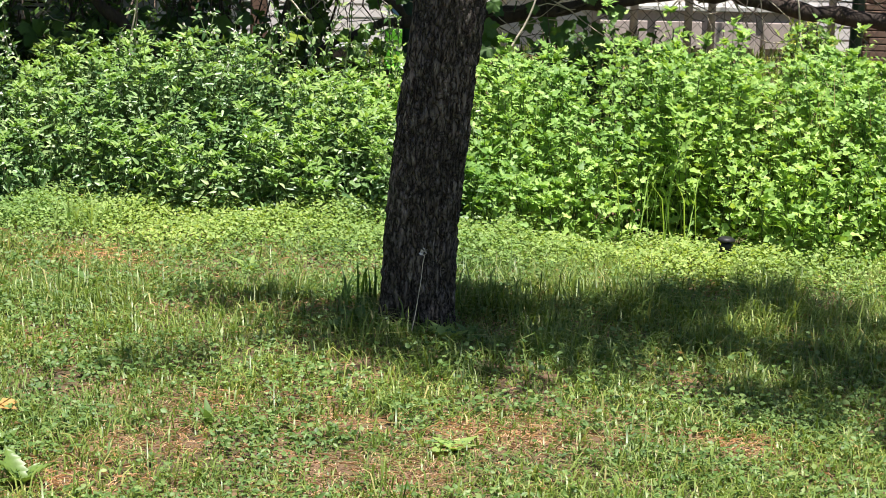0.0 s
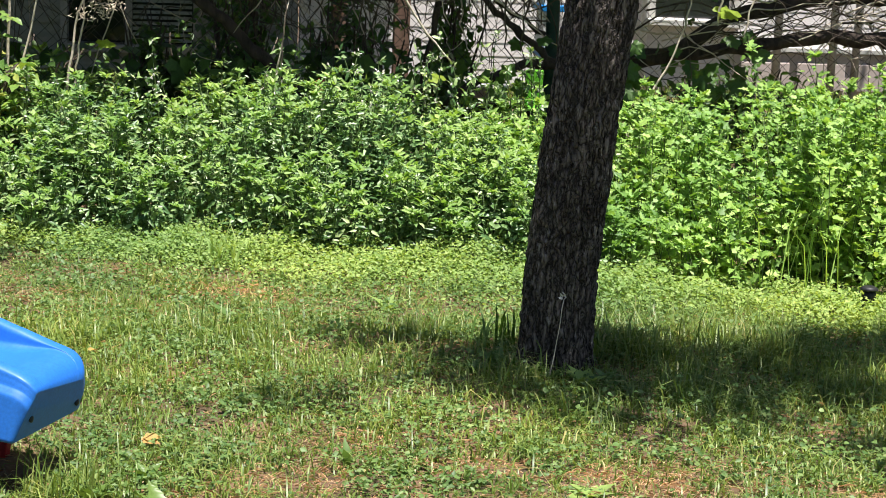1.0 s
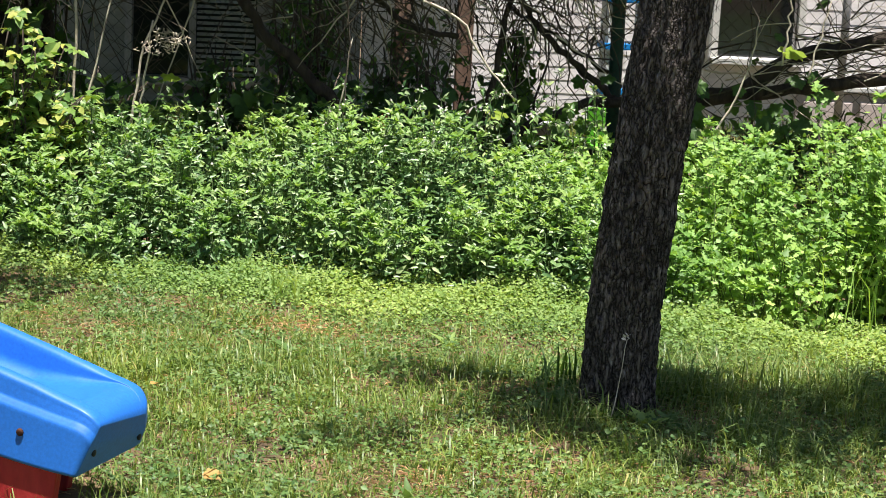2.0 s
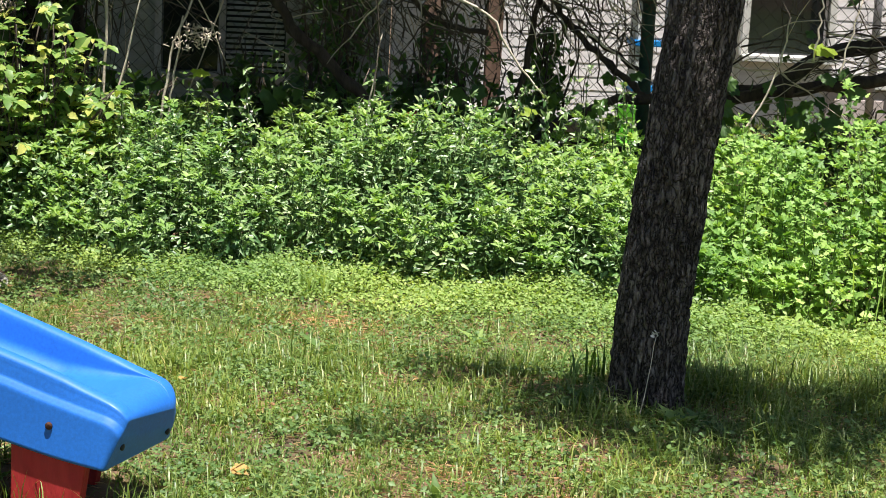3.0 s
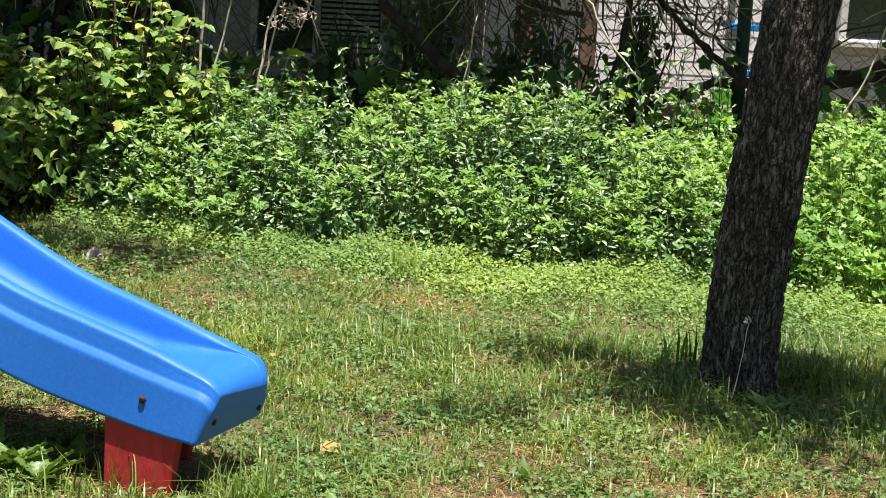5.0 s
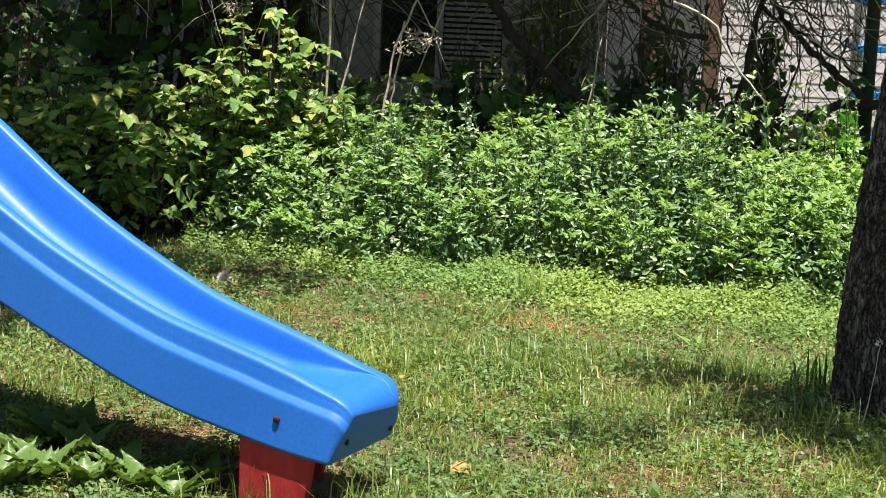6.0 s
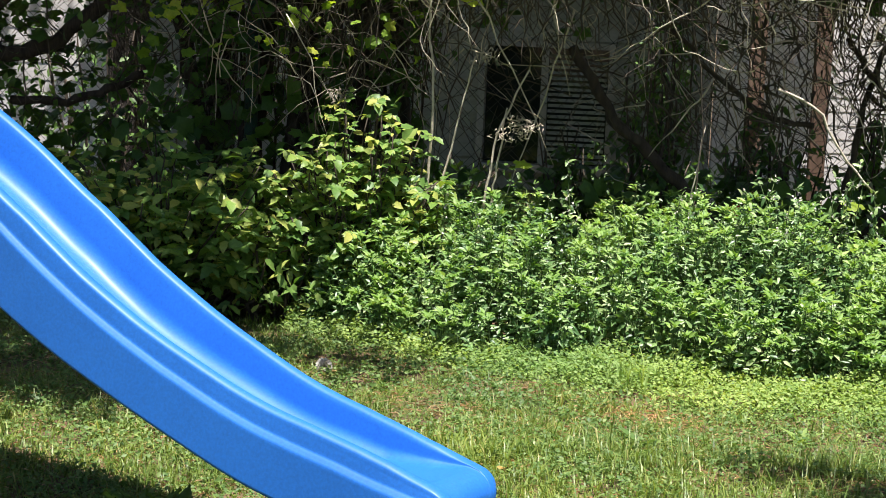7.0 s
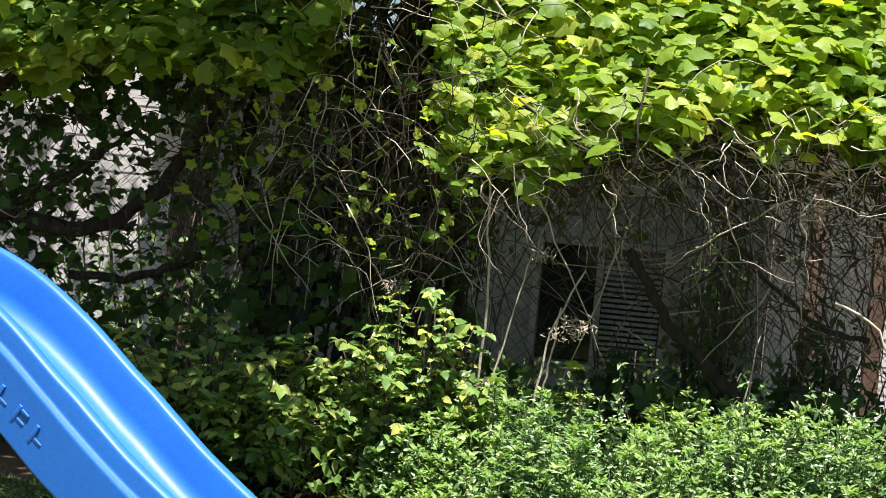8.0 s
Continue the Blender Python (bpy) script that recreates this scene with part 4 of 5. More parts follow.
build_shrub("elder_shrub", "yellow-green leafy shrub beside the weeds", (-1.14, 7.95), 160, .42, .98, .064, "bush")
build_shrub("elder_shrub", "dark leafy shrub in the shade of vines", (-2.0, 7.95), 170, .72, .80, .082, "bush")


# ---- vines ----
# lower edge of the leafy roof along the fence
ROOF_X = [-4.4, -3.3, -2.8, -2.0, -1.75, -1.6, -1.22, -1.10, -.64, -.5, -.07, .85, 4.6]
ROOF_Z = [1.90, 1.96, 2.00, 2.02, 2.06, 2.50, 2.50, 1.66, 1.69, 1.83, 1.94, 1.94, 1.80]


def build_vines():
    vine = thing("grape_vine", "wild vine with thick dark arms climbing the fence", "vine")

    def arm(name, r0, r1, *pts, n=30, wob=.007, sides=9):
        t = Geo()
        c = curve(*pts, n=n, wob=wob)
        t.tube(c, np.linspace(r0, r1, n) * (1 + .12 * np.sin(np.arange(n) * 1.9)), sides)
        part(name, t, "vine_wood", vine)

    arm("arm", .020, .045, (1.12, 8.5, .44), (1.18, 8.5, .51), (1.36, 8.5, .60), (1.54, 8.5, .66), (1.68, 8.52, .67), (1.96, 8.48, .71), (2.38, 8.40, .755), (2.57, 8.38, .79), (2.9, 8.38, .84), (3.26, 8.38, .82), (3.65, 8.38, .75), (4.2, 8.38, .72), n=44)
    arm("arm", .040, .028, (1.72, 8.5, .66), (2.2, 8.46, .74), (2.46, 8.42, .92), (2.8, 8.4, 1.0), (3.3, 8.4, 1.05), (4.2, 8.4, 1.2), n=30)
    arm("arm", .024, .034, (-.25, 8.5, 1.25), (-.02, 8.5, .91), (.15, 8.5, .76), (.40, 8.5, .50), (.55, 8.5, .2), (.6, 8.5, -.05))
    arm("arm", .011, .018, (1.0, 8.5, 1.35), (1.21, 8.5, 1.05), (1.42, 8.5, .84), (1.64, 8.52, .67), n=24)
    arm("arm", .008, .011, (1.1, 8.55, 1.1), (1.35, 8.55, .95), (1.60, 8.55, .80), n=16)
    arm("arm", .010, .014, (.2, 8.5, 1.35), (.48, 8.5, 1.09), (.65, 8.5, .98), (.87, 8.5, .94), n=18)
    arm("arm", .012, .020, (1.25, 8.55, 1.5), (1.11, 8.55, 1.1), (1.06, 8.55, .8), (1.0, 8.55, .3), (1.0, 8.55, -.05), n=20)
    arm("arm", .018, .012, (1.2, 8.45, .42), (1.45, 8.45, .46), (1.58, 8.45, .38), (1.62, 8.45, .2), n=16)
    for x0, x1, r in ((-1.85, -1.7, .06), (-1.6, -1.54, .075), (-1.42, -1.1, .06), (-2.0, -2.2, .05), (-1.5, -1.25, .05), (-1.2, -1.12, .04), (-1.72, -1.45, .05)):
        arm("old_stem", r, r * .6, (x0, 8.9, -.05), ((x0 + x1) / 2 + rng.normal(0, .05), 8.85, .8), (x1, 8.8, 1.5), (x1 + .2, 8.7, 2.2), n=24, wob=.014)
    arm("limb", .055, .03, (-3.45, 8.6, .2), (-3.36, 8.6, 1.13), (-2.92, 8.6, 1.09), (-2.62, 8.6, 1.24), (-2.44, 8.6, 1.47), (-2.2, 8.6, 1.95))
    arm("limb", .025, .012, (-3.36, 8.6, 1.13), (-3.05, 8.6, 1.3), (-2.7, 8.65, 1.6), n=16)
    arm("limb", .022, .020, (-2.95, 8.6, .87), (-2.66, 8.6, .88), (-2.3, 8.6, 1.02), n=16)
    arm("limb", .04, .02, (-3.4, 8.6, 1.0), (-3.5, 8.62, 1.5), (-3.2, 8.6, 2.0), n=16)
    # hanging and arching dry stems
    tang, pale = Geo(), Geo()

    def strand(pts, r0, r1, light):
        (pale if rng.random() < light else tang).tube(curve(*pts, n=9, wob=.007), np.linspace(r0, r1, 9), 4)

    for q in range(480):
        x, y, z = rng.uniform(-2.2, 3.9), rng.uniform(7.95, 8.9), rng.uniform(1.35, 2.1)
        drop, dx = rng.gamma(3, .13), rng.normal(0, .3)
        strand([(x, y, z), (x + dx * .4 + rng.normal(0, .06), y + rng.normal(0, .06), z - drop * .4), (x + dx, y + rng.normal(0, .1), max(.4, z - drop))], rng.uniform(.002, .006), .0015, .20)
    for q in range(330):
        x, y, z = rng.normal(-1.40, .30), rng.uniform(7.85, 8.7), rng.uniform(1.0, 2.4)
        pts, d = [np.array([x, y, z])], unit(np.array([rng.normal(.1, .7), rng.normal(0, .3), rng.normal(.6, .8)]))
        for _ in range(5):
            pts.append(pts[-1] + d * rng.uniform(.06, .15))
            d = unit(d + rng.normal(0, .22, 3) * [1, .4, 1] - [0, 0, .38])
        strand(pts, rng.uniform(.0014, .0038), .001, .30)
    for q in range(230):
        x, y, z = rng.normal(-1.36, .24), rng.uniform(8.6, 9.1), rng.uniform(1.7, 2.7)
        dx, drop = rng.normal(0, .16), rng.uniform(.5, 1.3)
        strand([(x, y, z), (x + dx + rng.normal(0, .05), y - .08, z - .35 * drop), (x + .6 * dx, y, z - .7 * drop), (x + 1.2 * dx, y, z - drop)], rng.uniform(.003, .011), .002, .08)
    for q in range(170):
        x, y, z = rng.uniform(-3.6, -2.1), rng.uniform(8.4, 8.8), rng.uniform(.8, 1.8)
        pts, d = [np.array([x, y, z])], unit(np.array([rng.normal(0, 1), rng.normal(0, .2), rng.normal(0, 1)]))
        for _ in range(4):
            pts.append(pts[-1] + d * rng.uniform(.05, .14))
            d = unit(d + rng.normal(0, .6, 3) * [1, .4, 1])
        strand(pts, rng.uniform(.0015, .005), .001, .05)
    for q in range(420):
        x, y = rng.uniform(-1.1, 3.6), rng.uniform(7.95, 8.6)
        z = rng.uniform(1.45, 1.95)
        strand([(x, y, z), (x + rng.normal(0, .12), y + rng.normal(0, .05), z - rng.uniform(-.05, .2)), (x + rng.normal(0, .2), y, z - rng.uniform(.05, .38))], rng.uniform(.0015, .004), .001, .22)
    for q in range(190):
        x = 1.8 + 2.4 * rng.random()**.7
        z = np.interp(x, [1.8, 2.8, 4.2], [.80, .96, 1.15]) + rng.normal(0, .10)
        strand([(x, 8.38 + rng.normal(0, .08), z), (x + .2, 8.36, z + rng.normal(.04, .09)), (x + rng.uniform(.3, .7), 8.38 + rng.normal(0, .08), z + rng.normal(.08, .2))], rng.uniform(.0018, .0055), .0015, .40)
    for q in range(760):
        x, y, z = rng.uniform(-1.1, 4.2), rng.uniform(8.1, 9.0), 1.50 + .45 * rng.beta(1.6, 1.4)
        a, L = rng.normal(0, .6), rng.uniform(.15, .5)
        if rng.random() < .35:
            a = rng.normal(-1.4, .3)
        strand([(x, y, z), (x + .5 * L * math.cos(a) + rng.normal(0, .04), y + rng.normal(0, .05), z + .5 * L * math.sin(a) + rng.normal(0, .05)), (x + L * math.cos(a), y, z + L * math.sin(a))], rng.uniform(.002, .006), .0015, .32)
    for q in range(300):
        x, y, z = rng.uniform(.1, 1.6), rng.uniform(8.3, 8.8), rng.uniform(.95, 1.75)
        a, L = rng.normal(-1.1, .6), rng.uniform(.2, .5)
        strand([(x, y, z), (x + .5 * L * math.cos(a) + rng.normal(0, .05), y, z + .5 * L * math.sin(a) + rng.normal(0, .04)), (x + L * math.cos(a), y + rng.normal(0, .05), z + L * math.sin(a))], rng.uniform(.002, .006), .0015, .15)
    for q in range(120):
        x, z = rng.uniform(-.6, 1.7), rng.uniform(.75, 1.35)
        strand([(x, 8.55 + rng.normal(0, .06), z), (x + rng.normal(0, .15), 8.52, z + rng.normal(0, .12)), (x + rng.normal(0, .35), 8.55, z + rng.normal(.1, .25))], rng.uniform(.0015, .004), .001, .3)
    for q in range(150):
        x, y, z = rng.uniform(-1.0, 1.9), rng.uniform(7.84, 8.0), rng.uniform(1.45, 1.95)
        a, L = rng.normal(-.9, .8), rng.uniform(.12, .45)
        strand([(x, y, z), (x + .5 * L * math.cos(a) + rng.normal(0, .05), y, z + .5 * L * math.sin(a) + rng.normal(0, .04)), (x + L * math.cos(a), y + rng.normal(0, .04), z + L * math.sin(a))], rng.uniform(.0015, .0035), .001, .5)
    part("tangle", tang, "twig", vine)["kind"] = "stuff"
    part("pale_tangle", pale, "pale_twig", vine)["kind"] = "stuff"
    for r, *pts in ((.008, (-.86, 8.05, .45), (-.84, 8.05, .96), (-.89, 8.08, 1.57)), (.006, (-.80, 8.05, .55), (-.76, 8.05, .75), (-.66, 8.05, 1.2)), (.007, (-.60, 8.05, .5), (-.55, 8.05, .85), (-.42, 8.05, 1.15)), (.006, (-.57, 8.05, .5), (-.51, 8.05, .98)),
                    (.007, (.66, 8.0, 1.12), (.82, 8.0, 1.05), (.91, 8.0, .91), (1.09, 8.0, .70)), (.005, (.3, 8.0, .55), (.36, 8.0, .95)), (.006, (3.45, 8.1, .6), (3.38, 8.1, .95)), (.006, (2.0, 8.05, .55), (2.12, 8.05, .8), (2.18, 8.05, 1.1)), (.006, (2.3, 8.05, .9), (2.33, 8.05, 1.3)), (.005, (2.42, 8.05, .85), (2.5, 8.05, 1.2))):
        t = Geo()
        t.tube(curve(*pts, n=12, wob=.004), np.linspace(r, r * .6, 12), 5)
        part("stem", t, "pale_twig", vine, "pale dry upright stem")
    # dry seed tufts
    for x, z in ((-.46, .92), (-.40, .90), (-.62, 1.2), (-1.25, 1.0), (-.5, .86)):
        t = Geo()
        for _ in range(34):
            e = np.array([x, 8.03, z]) + rng.normal(0, .022, 3) * [1.3, 1, .8]
            t.tube(np.array([e, e + rng.normal(0, .008, 3), e + rng.normal(0, .012, 3)]), [.0012, .0035, .001], 4)
        part("seed_tuft", t, "pale_twig", vine, "dry papery seed tuft")["kind"] = "stuff"
    # leafy roof of the vine
    g = Geo()
    n = 26000
    x = rng.uniform(-4.4, 2.8, n)
    low = np.interp(x, ROOF_X, ROOF_Z)
    z = low + .07 * np.sin(9 * x) * np.sin(4.1 * x + 1) + 1.35 * rng.beta(1.0, 1.7, n) - .22 * rng.random(n)**5
    y = 8.22 + rng.normal(0, .12, n) + (z - low) * .75
    keep = z < 3.4
    P = np.stack([x, y, z], 1)[keep]
    k = len(P)
    A = np.stack([rng.normal(0, .8, k), rng.normal(-.7, .6, k), rng.normal(-.5, .5, k)], 1)
    N = np.stack([rng.normal(0, .40, k), rng.normal(-.5, .36, k) + .08 * (P[:, 0] < -1.6), np.ones(k)], 1)
    L = .045 + .115 * rng.beta(1.2, 2.2, k)
    leaves(g, P, A, N, L, L * 1.0, VINE)
    part("foliage", g, "vine", vine)
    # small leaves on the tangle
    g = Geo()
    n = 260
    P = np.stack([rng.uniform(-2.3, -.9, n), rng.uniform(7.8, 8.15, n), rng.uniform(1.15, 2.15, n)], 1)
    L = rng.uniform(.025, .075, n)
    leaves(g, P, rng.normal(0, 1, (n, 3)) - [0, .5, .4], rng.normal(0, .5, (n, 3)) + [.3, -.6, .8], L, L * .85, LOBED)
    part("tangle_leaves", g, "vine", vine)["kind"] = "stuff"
    # big single leaves at the edge
    for x, z, size in ((.49, 1.88, .16), (.62, 1.86, .14), (-.46, 1.94, .19), (-.24, 1.95, .17), (-1.10, 1.91, .13), (.34, 1.96, .15), (-.67, 1.74, .13), (2.37, .96, .13), (-.40, .72, .08), (1.05, .62, .1)):
        t = Geo()
        leaves(t, [[x - .05, 8.12, z + .03]], [[.5, -.7, -.4]], [[.35, -.55, .8]], size, size, LOBED)
        part("leaf", t, "vine", vine)
    # dark growth hanging under the leafy roof, its shade put into the green
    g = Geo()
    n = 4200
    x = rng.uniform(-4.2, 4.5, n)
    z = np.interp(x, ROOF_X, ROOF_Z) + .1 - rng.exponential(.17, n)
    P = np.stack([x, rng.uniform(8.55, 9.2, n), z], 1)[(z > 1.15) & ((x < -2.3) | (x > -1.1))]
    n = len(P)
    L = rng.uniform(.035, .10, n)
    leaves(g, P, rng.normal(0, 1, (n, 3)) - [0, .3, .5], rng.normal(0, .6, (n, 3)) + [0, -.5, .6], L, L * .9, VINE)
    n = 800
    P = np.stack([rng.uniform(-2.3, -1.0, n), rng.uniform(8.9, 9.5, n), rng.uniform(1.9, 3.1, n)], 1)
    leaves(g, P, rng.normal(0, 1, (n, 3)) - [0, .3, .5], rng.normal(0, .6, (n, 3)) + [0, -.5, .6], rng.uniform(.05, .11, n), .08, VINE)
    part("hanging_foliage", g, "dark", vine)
    # leaves hanging from the thick arm, in the same shade-carrying green
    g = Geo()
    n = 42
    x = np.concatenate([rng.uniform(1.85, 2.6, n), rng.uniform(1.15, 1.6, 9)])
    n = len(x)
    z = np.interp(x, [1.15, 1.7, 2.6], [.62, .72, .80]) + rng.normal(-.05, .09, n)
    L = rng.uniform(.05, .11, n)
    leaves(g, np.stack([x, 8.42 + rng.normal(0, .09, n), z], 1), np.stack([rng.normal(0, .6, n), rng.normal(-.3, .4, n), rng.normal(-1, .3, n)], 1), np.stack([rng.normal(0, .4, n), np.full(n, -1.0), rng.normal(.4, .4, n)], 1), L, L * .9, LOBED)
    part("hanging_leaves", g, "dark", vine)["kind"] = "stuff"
    # leaves low on the fence, their shade put into the dark green
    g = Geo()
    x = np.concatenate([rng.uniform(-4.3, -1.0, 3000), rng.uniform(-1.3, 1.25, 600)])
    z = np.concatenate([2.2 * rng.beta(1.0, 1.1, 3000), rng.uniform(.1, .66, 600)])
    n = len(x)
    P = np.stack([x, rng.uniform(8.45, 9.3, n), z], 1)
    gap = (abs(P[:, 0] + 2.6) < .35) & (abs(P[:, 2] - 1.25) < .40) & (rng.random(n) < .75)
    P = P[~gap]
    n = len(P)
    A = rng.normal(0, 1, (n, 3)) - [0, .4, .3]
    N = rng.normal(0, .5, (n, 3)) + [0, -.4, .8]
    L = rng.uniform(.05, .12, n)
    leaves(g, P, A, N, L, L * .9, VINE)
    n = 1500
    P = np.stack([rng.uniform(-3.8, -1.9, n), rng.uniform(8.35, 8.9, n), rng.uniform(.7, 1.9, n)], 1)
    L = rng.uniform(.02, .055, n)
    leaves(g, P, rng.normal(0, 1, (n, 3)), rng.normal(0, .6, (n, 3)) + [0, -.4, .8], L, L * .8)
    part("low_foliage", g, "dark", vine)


build_vines()


# ---- growth between fence and house ----
def leafy_mass(name, label, centre, size, count, leaf, material, form=LOBED):
    """A loose shrub of leaves round a few upright stems."""
    sh = thing(name, label, "shrub")
    g = Geo()
    for _ in range(14):
        st = Geo()
        a = rng.normal(0, .4, 2) * size[:2]
        st.tube(curve((centre[0] + a[0] * .4, centre[1] + a[1] * .4, 0), (centre[0] + a[0], centre[1] + a[1], size[2] * rng.uniform(.7, 1.05)), n=6, wob=.02), np.linspace(.012, .004, 6), 5)
        part("stem", st, "twig", sh)
    u = unit(rng.normal(0, 1, (count, 3))) * rng.random((count, 1))**.4
    P = np.array([centre[0], centre[1], size[2] * .5]) + u * [size[0], size[1], size[2] * .5] * (1 + .18 * np.sin(7 * u[:, :1] + 5 * u[:, 2:]))
    P[:, 2] = np.maximum(P[:, 2], .02)
    A = rng.normal(0, 1, (count, 3)) - [0, .3, .3]
    N = rng.normal(0, .5, (count, 3)) + [0, -.3, .9]
    L = leaf * rng.uniform(.6, 1.2, count)
    leaves(g, P, A, N, L, L * (.9 if form is LOBED else .5), form)
    part("foliage", g, material, sh)


# the dark green of most of these carries the shade behind the fence
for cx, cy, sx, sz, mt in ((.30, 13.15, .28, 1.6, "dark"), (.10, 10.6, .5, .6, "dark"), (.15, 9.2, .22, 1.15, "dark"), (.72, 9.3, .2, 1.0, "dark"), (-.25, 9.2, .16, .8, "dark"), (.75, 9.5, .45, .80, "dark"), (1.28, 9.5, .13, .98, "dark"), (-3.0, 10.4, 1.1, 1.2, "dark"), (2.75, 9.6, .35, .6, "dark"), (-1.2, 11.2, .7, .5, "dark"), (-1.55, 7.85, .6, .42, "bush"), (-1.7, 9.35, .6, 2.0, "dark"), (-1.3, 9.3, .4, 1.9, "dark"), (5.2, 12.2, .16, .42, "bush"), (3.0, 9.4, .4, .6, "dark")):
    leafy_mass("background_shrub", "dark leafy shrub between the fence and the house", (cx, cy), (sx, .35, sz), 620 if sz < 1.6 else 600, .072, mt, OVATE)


# ---- unseen tree added at the house so that its crown dapples the white wall ----
def build_dapple_tree():
    tree = thing("dapple_tree", "unseen tree added beside the white house to dapple its wall", "tree")
    t = Geo()
    t.tube(curve((7.0, 12.6, -.05), (6.9, 12.6, 1.5), (6.6, 12.7, 3.2), n=16, wob=.01), np.linspace(.16, .10, 16), 14)
    part("trunk", t, "bark", tree)
    g = Geo()
    for q in range(20):
        tip = np.array([rng.uniform(.5, 1.7) if q < 10 else rng.uniform(2.6, 6.0), rng.uniform(11.6, 12.6), rng.uniform(3.3, 4.6)])
        t = Geo()
        t.tube(curve((6.6, 12.7, 3.15), (np.array([6.6, 12.7, 3.15]) + tip) / 2 + [0, 0, .35], tip, n=10, wob=.02), np.linspace(.03, .008, 10), 6)
        part("limb", t, "bark", tree)
        n = 330 if q < 10 else 40
        P = tip + rng.normal(0, .22, (n, 3))
        leaves(g, P, rng.normal(0, 1, (n, 3)), rng.normal(0, .6, (n, 3)) + [0, 0, 1], rng.uniform(.06, .11, n), .065, KITE)
    part("crown", g, "crown", tree)


build_dapple_tree()


# tree added over the yard to block sky light from wall and grass
def build_shade_tree():
    tree = thing("shade_tree", "broad dark-leaved tree added to shade the yard behind the fence", "tree")
    t = Geo()
    t.tube(curve((-3.3, 11.9, -.05), (-3.25, 11.85, 1.6), (-3.0, 11.8, 3.3), n=16, wob=.01), np.linspace(.15, .11, 16), 14)
    part("trunk", t, "bark", tree)
    g = Geo()
    for q in range(56):
        tip = np.array([rng.uniform(-6.0, .45), rng.uniform(10.5, 13.0), rng.uniform(3.3, 5.2)])
        t = Geo()
        t.tube(curve((-3.0, 11.8, 3.25), (np.array([-3.0, 11.8, 3.25]) + tip) / 2 + [0, 0, .35], tip, n=10, wob=.02), np.linspace(.05, .010, 10), 6)
        part("limb", t, "bark", tree)
        n = 150
        P = tip + rng.normal(0, .36, (n, 3)) * [1, 1, .7]
        leaves(g, P, rng.normal(0, 1, (n, 3)), rng.normal(0, .6, (n, 3)) + [0, 0, 1], rng.uniform(.09, .15, n), .09, KITE)
    part("crown", g, "crown", tree)


build_shade_tree()


# ---- things behind the fence ----
def build_yard_things():
    shelf = thing("play_shelf", "white plastic shelf with bright blue boards", "shelf")
    for x in (1.93, 2.13):
        part("side_panel", Geo().box((x - .012, 10.4, 0), (x + .012, 10.65, 1.15)), "white", shelf, smooth=False, bevel=.004)
    for z in (.30, .55, .81, 1.08):
        part("board", Geo().box((1.90, 10.38, z - .018), (2.16, 10.67, z + .018)), "sky_blue", shelf, smooth=False, bevel=.005)
    chair = thing("child_chair", "lime-green plastic child chair in the sun", "chair")
    part("backrest", Geo().box((1.80, 10.22, .27), (1.93, 10.25, .47)), "lime", chair, smooth=False, bevel=.012)
    part("seat", Geo().box((1.79, 10.0, .245), (1.94, 10.25, .27)), "lime", chair, smooth=False, bevel=.01)
    for x in (1.80, 1.915):
        for y in (10.01, 10.23):
            part("leg", Geo().box((x, y, 0), (x + .018, y + .018, .25)), "lime", chair, smooth=False, bevel=.003)
    tub = thing("plastic_tub", "pale blue-grey plastic tub", "tub")
    t = Geo()
    t.tube([(1.55, 10.3, 0), (1.55, 10.3, .02), (1.55, 10.3, .36), (1.55, 10.3, .38)], [.12, .13, .16, .172], 20)
    part("body", t, "grey_metal", tub)
    stack = thing("lumber_stack", "stack of weathered brown boards beside the white house", "lumber")
    z = 0.0
    for k in range(11):
        part("board", Geo().box((5.85 + rng.uniform(-.04, .04), 12.7, z), (6.75, 12.95 + rng.uniform(-.02, .02), z + .042)), "brown_wood", stack, smooth=False, bevel=.004)
        z += .05
    for x in (4.1, 4.52, 4.70, 5.65):
        t = Geo()
        t.tube([(x, 12.9, -.05), (x, 12.9, 1.5), (x, 12.9, 1.52)], [.03, .03, .015], 10)
        tagged(part("metal_post", t, "grey_metal"), "grey metal post in front of the white house", "post", "metal posts")


build_yard_things()


# ---- small plants and things on the lawn ----
def toothed():
    n = 15
    v, f = [], []
    for k in range(n):
        u = k / (n - 1)
        w = (0.5 * math.sin(math.pi * min(1, u * 1.02)**.75)) * (1.12 if k % 2 else .74) + .02
        back = -.03 if k % 2 else .02
        v += [(u + back, -w, .08 - .38 * u * u), (u, 0, -.38 * u * u), (u + back, w, .08 - .38 * u * u)]
    for k in range(n - 1):
        a = 3 * k
        f += [(a, a + 1, a + 4), (a, a + 4, a + 3), (a + 1, a + 2, a + 5), (a + 1, a + 5, a + 4)]
    return np.array(v), np.array(f)


TOOTHED = toothed()


def rosette(x, y, count, size, material="dandelion", lift=.5, wide=.26, form=None, name="dandelion_plant", label="dandelion rosette with toothed green leaves", cat="weed"):
    plant = thing(name, label, cat)
    for k in range(count):
        a = k * 2.4 + rng.normal(0, .3)
        up = lift * rng.uniform(.5, 1.5)
        L = size * rng.uniform(.7, 1.15)
        g = Geo()
        leaves(g, [[x, y, bump_height(x, y)]], [[math.cos(a), math.sin(a), up]], [[-up * math.cos(a), -up * math.sin(a), 1]], L, L * wide, TOOTHED if form is None else form)
        part("leaf", g, material, plant)


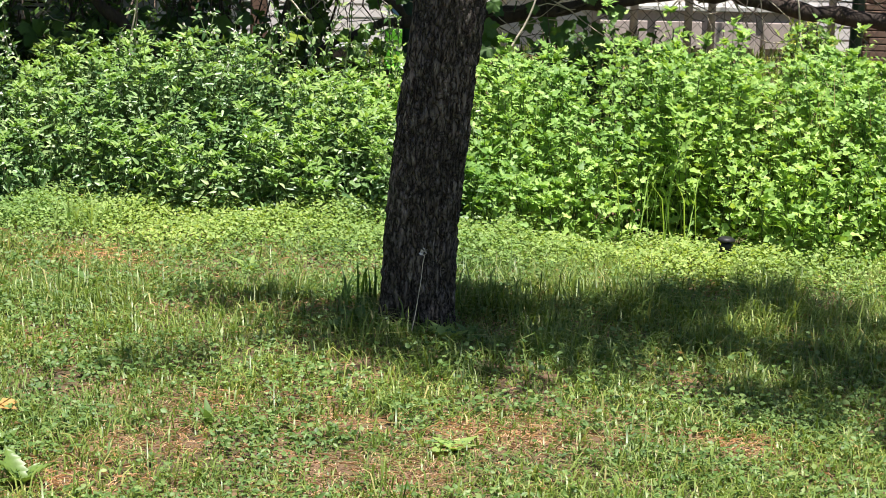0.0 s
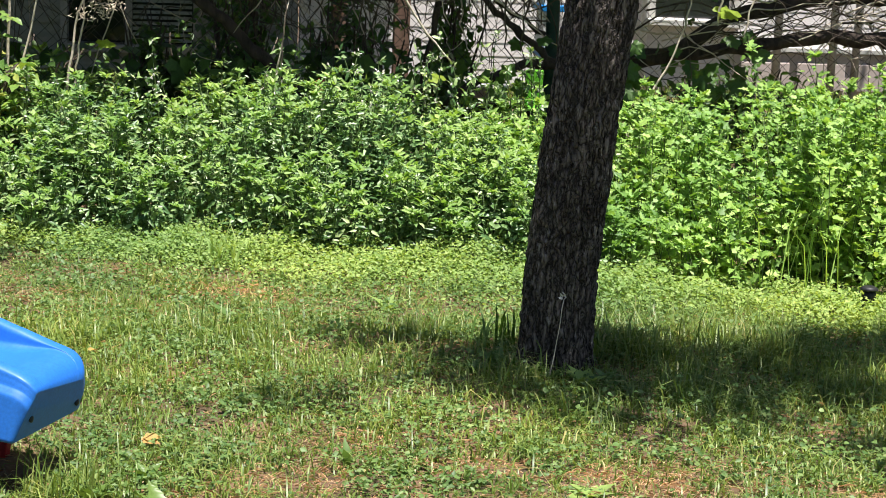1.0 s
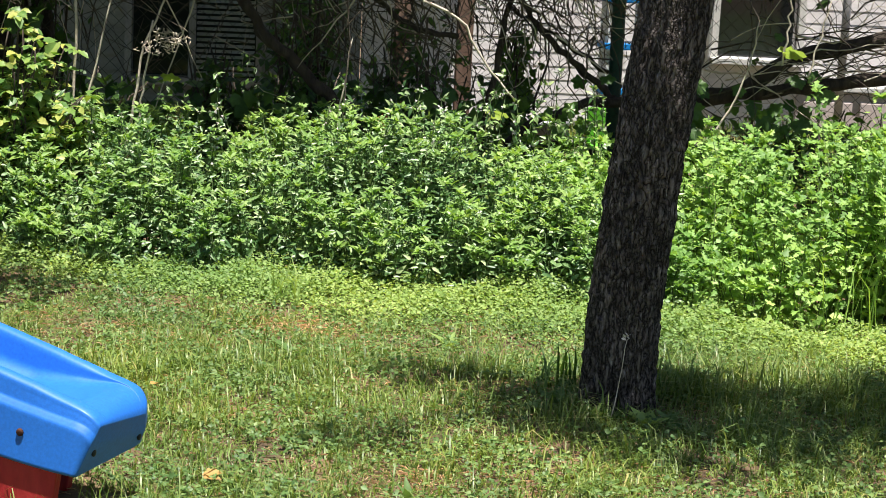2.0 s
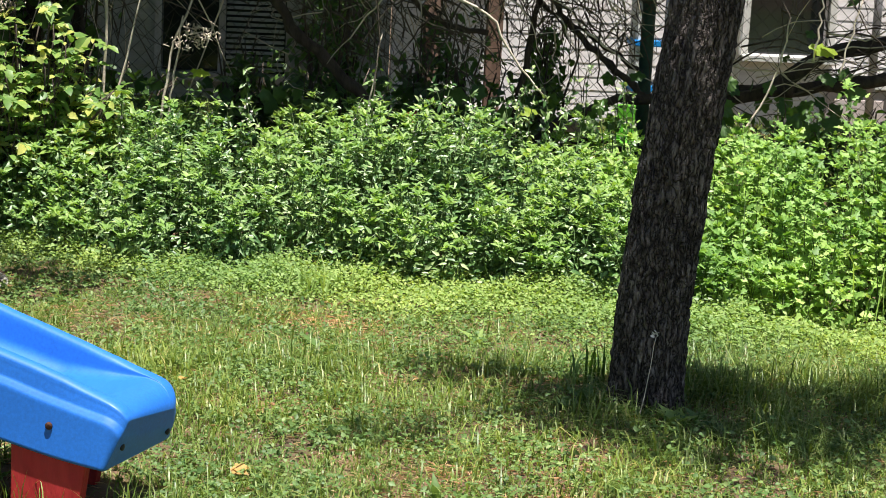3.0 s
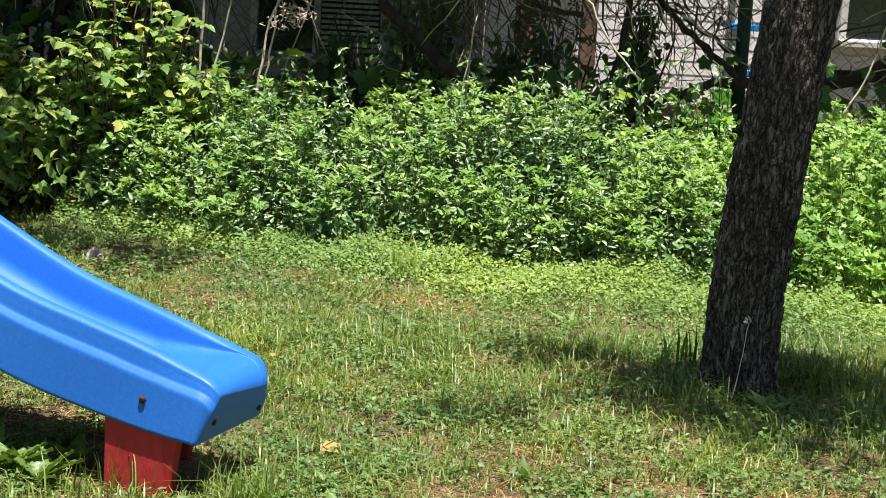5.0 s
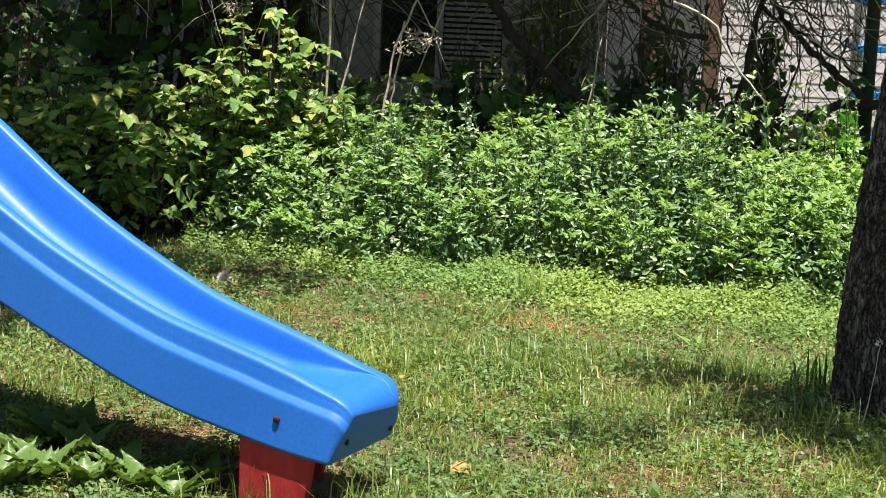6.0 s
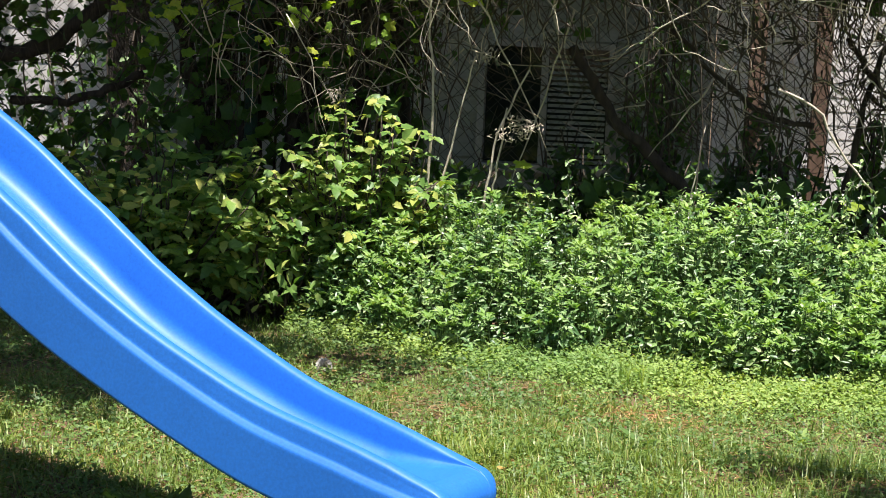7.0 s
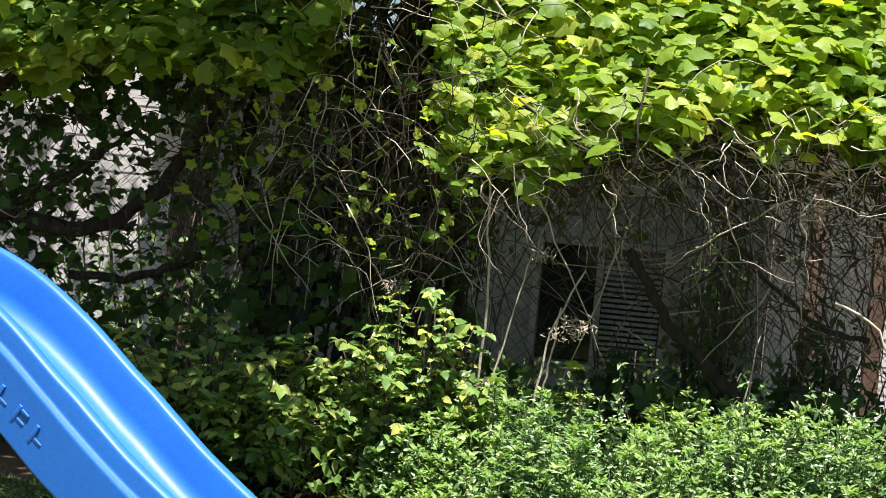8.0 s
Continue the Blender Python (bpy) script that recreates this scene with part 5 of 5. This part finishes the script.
for x, y, c, q in ((-1.07, 4.49, 11, .17), (-.94, 4.37, 12, .16), (-.87, 4.27, 11, .17), (-1.13, 4.33, 12, .18), (-.72, 4.36, 9, .13), (-1.25, 4.5, 10, .17), (-1.02, 4.28, 10, .15), (-.78, 4.22, 10, .15), (-1.2, 4.25, 11, .18), (-.22, 4.1, 8, .12), (-.10, 4.25, 7, .10), (-.05, 3.98, 9, .13), (-1.2, 4.64, 10, .21), (-1.13, 4.72, 8, .18)):
    rosette(x, y, c, q * .72, lift=1.7, wide=.48)
rosette(.98, 4.14, 11, .075, "cover", .5, .6, OVATE, "plantain_plant", "light green broad-leaved plantain in the lawn")
rosette(.40, 4.36, 4, .07, "clover", 1.6, .35, OVATE, "plantain_plant", "small upright broad-leaved plant in the lawn")
for x, y, c, q, tone in ((.92, 5.36, 12, .075, "clover"), (1.00, 5.22, 12, .07, "cover"), (1.16, 5.14, 11, .08, "cover"), (1.07, 5.20, 9, .06, "clover"), (1.24, 5.20, 9, .06, "clover"), (.84, 5.26, 10, .06, "clover")):
    rosette(x, y, c, q, tone, .9, .62, OVATE, "dock_plant", "dock with broad leaves at the foot of the tree", "weed")
rosette(.66, 6.15, 6, .09, "cover", .8, .45, OVATE, "plantain_plant", "light green broad-leaved plantain in the lawn")
rosette(.12, 5.9, 6, .10, "clover", .8, .40, OVATE, "plantain_plant", "broad-leaved plantain in dry lawn")


def tuft(x, y, count, height, spread, width, material, name, label):
    g = Geo()
    a = rng.uniform(0, 6.28, count)
    blades(g, x + rng.normal(0, spread, count), y + rng.normal(0, spread, count), np.full(count, -.004), height * rng.uniform(.55, 1.1, count), np.full(count, width), rng.uniform(.1, .7, count), .2)
    tagged(part(name, g, material), label, "grass tuft", kind="stuff")


tuft(.95, 5.62, 18, .17, .05, .010, "dark", "iris_tuft", "dark sword-shaped leaves beside the tree")
tuft(.09, 6.86, 34, .16, .05, .008, "cover", "grass_tuft", "tall light green grass tuft by the weeds")
tuft(2.90, 6.62, 60, .80, .06, .0045, "grass", "grass_tuft", "tall dry-tipped grass clump among the weeds")
tuft(2.95, 6.60, 40, .76, .06, .0035, "straw", "grass_tuft", "tall straw-coloured grass clump among the weeds")
tuft(2.2, 6.4, 22, .50, .08, .005, "bright", "grass_tuft", "tall green grass among the weeds")
tuft(-.60, 4.16, 40, .14, .06, .004, "grass", "grass_tuft", "long grass beside the slide leg")
tuft(-.27, 4.12, 110, .15, .07, .004, "grass", "grass_tuft", "long grass under the slide end")

# dry flower stalk against the tree
stalk = thing("dry_stalk", "dry flower stalk leaning on the tree trunk", "weed")
t = Geo()
t.tube(curve((1.05, 5.16, 0), (1.075, 5.17, .14), (1.095, 5.19, .27), n=10, wob=.001), np.linspace(.002, .0013, 10), 5)
part("stalk", t, "pale_twig", stalk)
t = Geo()
leaves(t, np.repeat([[1.095, 5.19, .27]], 9, 0) + rng.normal(0, .006, (9, 3)), rng.normal(0, 1, (9, 3)) + [0, -.3, .4], rng.normal(0, 1, (9, 3)) + [0, 0, .2], .015, .010)
part("flower_head", t, "puff", stalk)

puff = thing("dandelion_puff", "round white dandelion seed head in the grass", "flower")
t = Geo()
t.tube([(-1.08, 6.78, 0), (-1.08, 6.78, .02)], .003, 5)
part("stalk", t, "stem", puff)
t = Geo()
d = unit(rng.normal(0, 1, (420, 3)))
leaves(t, np.array([-1.08, 6.78, .035]) + d * .006, d, np.cross(d, [.3, .5, .8]), .028, .010, KITE)
part("seed_head", t, "puff", puff)

t = Geo()
leaves(t, [[-.12, 4.50, .042], [-.115, 4.50, .044]], [[1, -.2, -.1], [.9, .1, .1]], [[.3, -.7, 1], [-.3, -.5, 1]], .05, .034)
tagged(part("fallen_leaf", t, "yellow_leaf"), "curled yellow fallen leaf on the grass", "leaf")
for x, y in ((-.32, 5.45), (1.8, 4.9)):
    t = Geo()
    leaves(t, [[x, y, .03]], [[1, .3, .1]], [[.1, -.4, 1]], .028, .02)
    tagged(part("fallen_leaf", t, "yellow_leaf"), "small yellow fallen leaf on the grass", "leaf")

light = thing("garden_stake_light", "small dark stake light at the edge of the weeds", "garden light")
t = Geo()
t.tube([(2.38, 6.10, -.02), (2.38, 6.10, .05), (2.38, 6.10, .051), (2.38, 6.10, .10), (2.38, 6.10, .11)], [.008, .008, .024, .026, .015], 14)
part("body", t, "black", light)
t = Geo()
t.tube([(2.38, 6.10, .11), (2.38, 6.10, .116), (2.38, 6.10, .125)], [.032, .034, .02], 14)
part("cap", t, "black", light)

# round leaves in the shade of the tree
n = 420
x, y = rng.uniform(.9, 2.4, n), rng.uniform(4.35, 5.1, n)
t = Geo()
a = rng.uniform(0, 6.28, n)
L = rng.uniform(.010, .022, n)
leaves(t, np.stack([x, y, bump_height(x, y) + rng.uniform(.03, .07, n)], 1), np.stack([np.cos(a), np.sin(a), np.zeros(n)], 1), np.stack([rng.normal(0, .3, n), rng.normal(-.15, .3, n), np.ones(n)], 1), L, L * 1.1)
tagged(part("violet_leaves", t, "clover"), "round low leaves in the lawn shade", "ground plant", kind="stuff")


# tall flowering stems above the mint
def flower_stem(x, y, h):
    plant = thing("flowering_weed", "tall thin weed with small pale flower clusters", "weed", "flowering weeds")
    st, lf, fl = Geo(), Geo(), Geo()
    c = curve((x, y, 0), (x + rng.normal(0, .02), y, h * .5), (x + rng.normal(0, .05), y + rng.normal(0, .03), h), n=12, wob=.003)
    st.tube(c, np.linspace(.004, .0018, 12), 4)
    for k in range(4, 12):
        m = 5
        q = np.repeat(c[k:k + 1], m, 0) + rng.normal(0, .008, (m, 3))
        leaves(lf, q, rng.normal(0, 1, (m, 3)) + [0, -.2, .3], rng.normal(0, .4, (m, 3)) + [0, -.4, 1], rng.uniform(.02, .045, m), .018)
        if k > 7:
            leaves(fl, q, rng.normal(0, 1, (m, 3)), rng.normal(0, 1, (m, 3)), rng.uniform(.010, .018, m), .012, KITE)
    part("stem", st, "stem", plant)
    part("foliage", lf, "mint", plant)
    part("flower_head", fl, "puff", plant)["kind"] = "stuff"


for x, h in ((1.02, .74), (.84, .84), (.86, .70), (.70, .74), (.49, .70), (1.16, .68), (.60, .76), (.76, .70), (.94, .72), (.40, .66), (-.10, .62), (-.55, .60), (-.75, .62), (.25, .66), (1.35, .70)):
    flower_stem(x, 7.7 + rng.uniform(-.15, .2), h)
for k in range(26):
    x = rng.uniform(.3, 1.5) if k < 18 else rng.uniform(-1.0, .3)
    flower_stem(x, 7.75 + rng.uniform(-.2, .3), (.64 if k < 18 else .58) + .2 * rng.random()**2)

red = thing("red_flower", "small red flower head above the weeds", "flower")
t = Geo()
t.tube([(.52, 8.3, 0), (.53, 8.3, .3), (.53, 8.3, .53)], .003, 4)
part("stalk", t, "stem", red)
t = Geo()
d = unit(rng.normal(0, 1, (40, 3)))
leaves(t, np.array([.53, 8.3, .55]) + d * .01, d, np.cross(d, [.3, .5, .8]), .03, .018, KITE)
part("flower_head", t, "red", red)
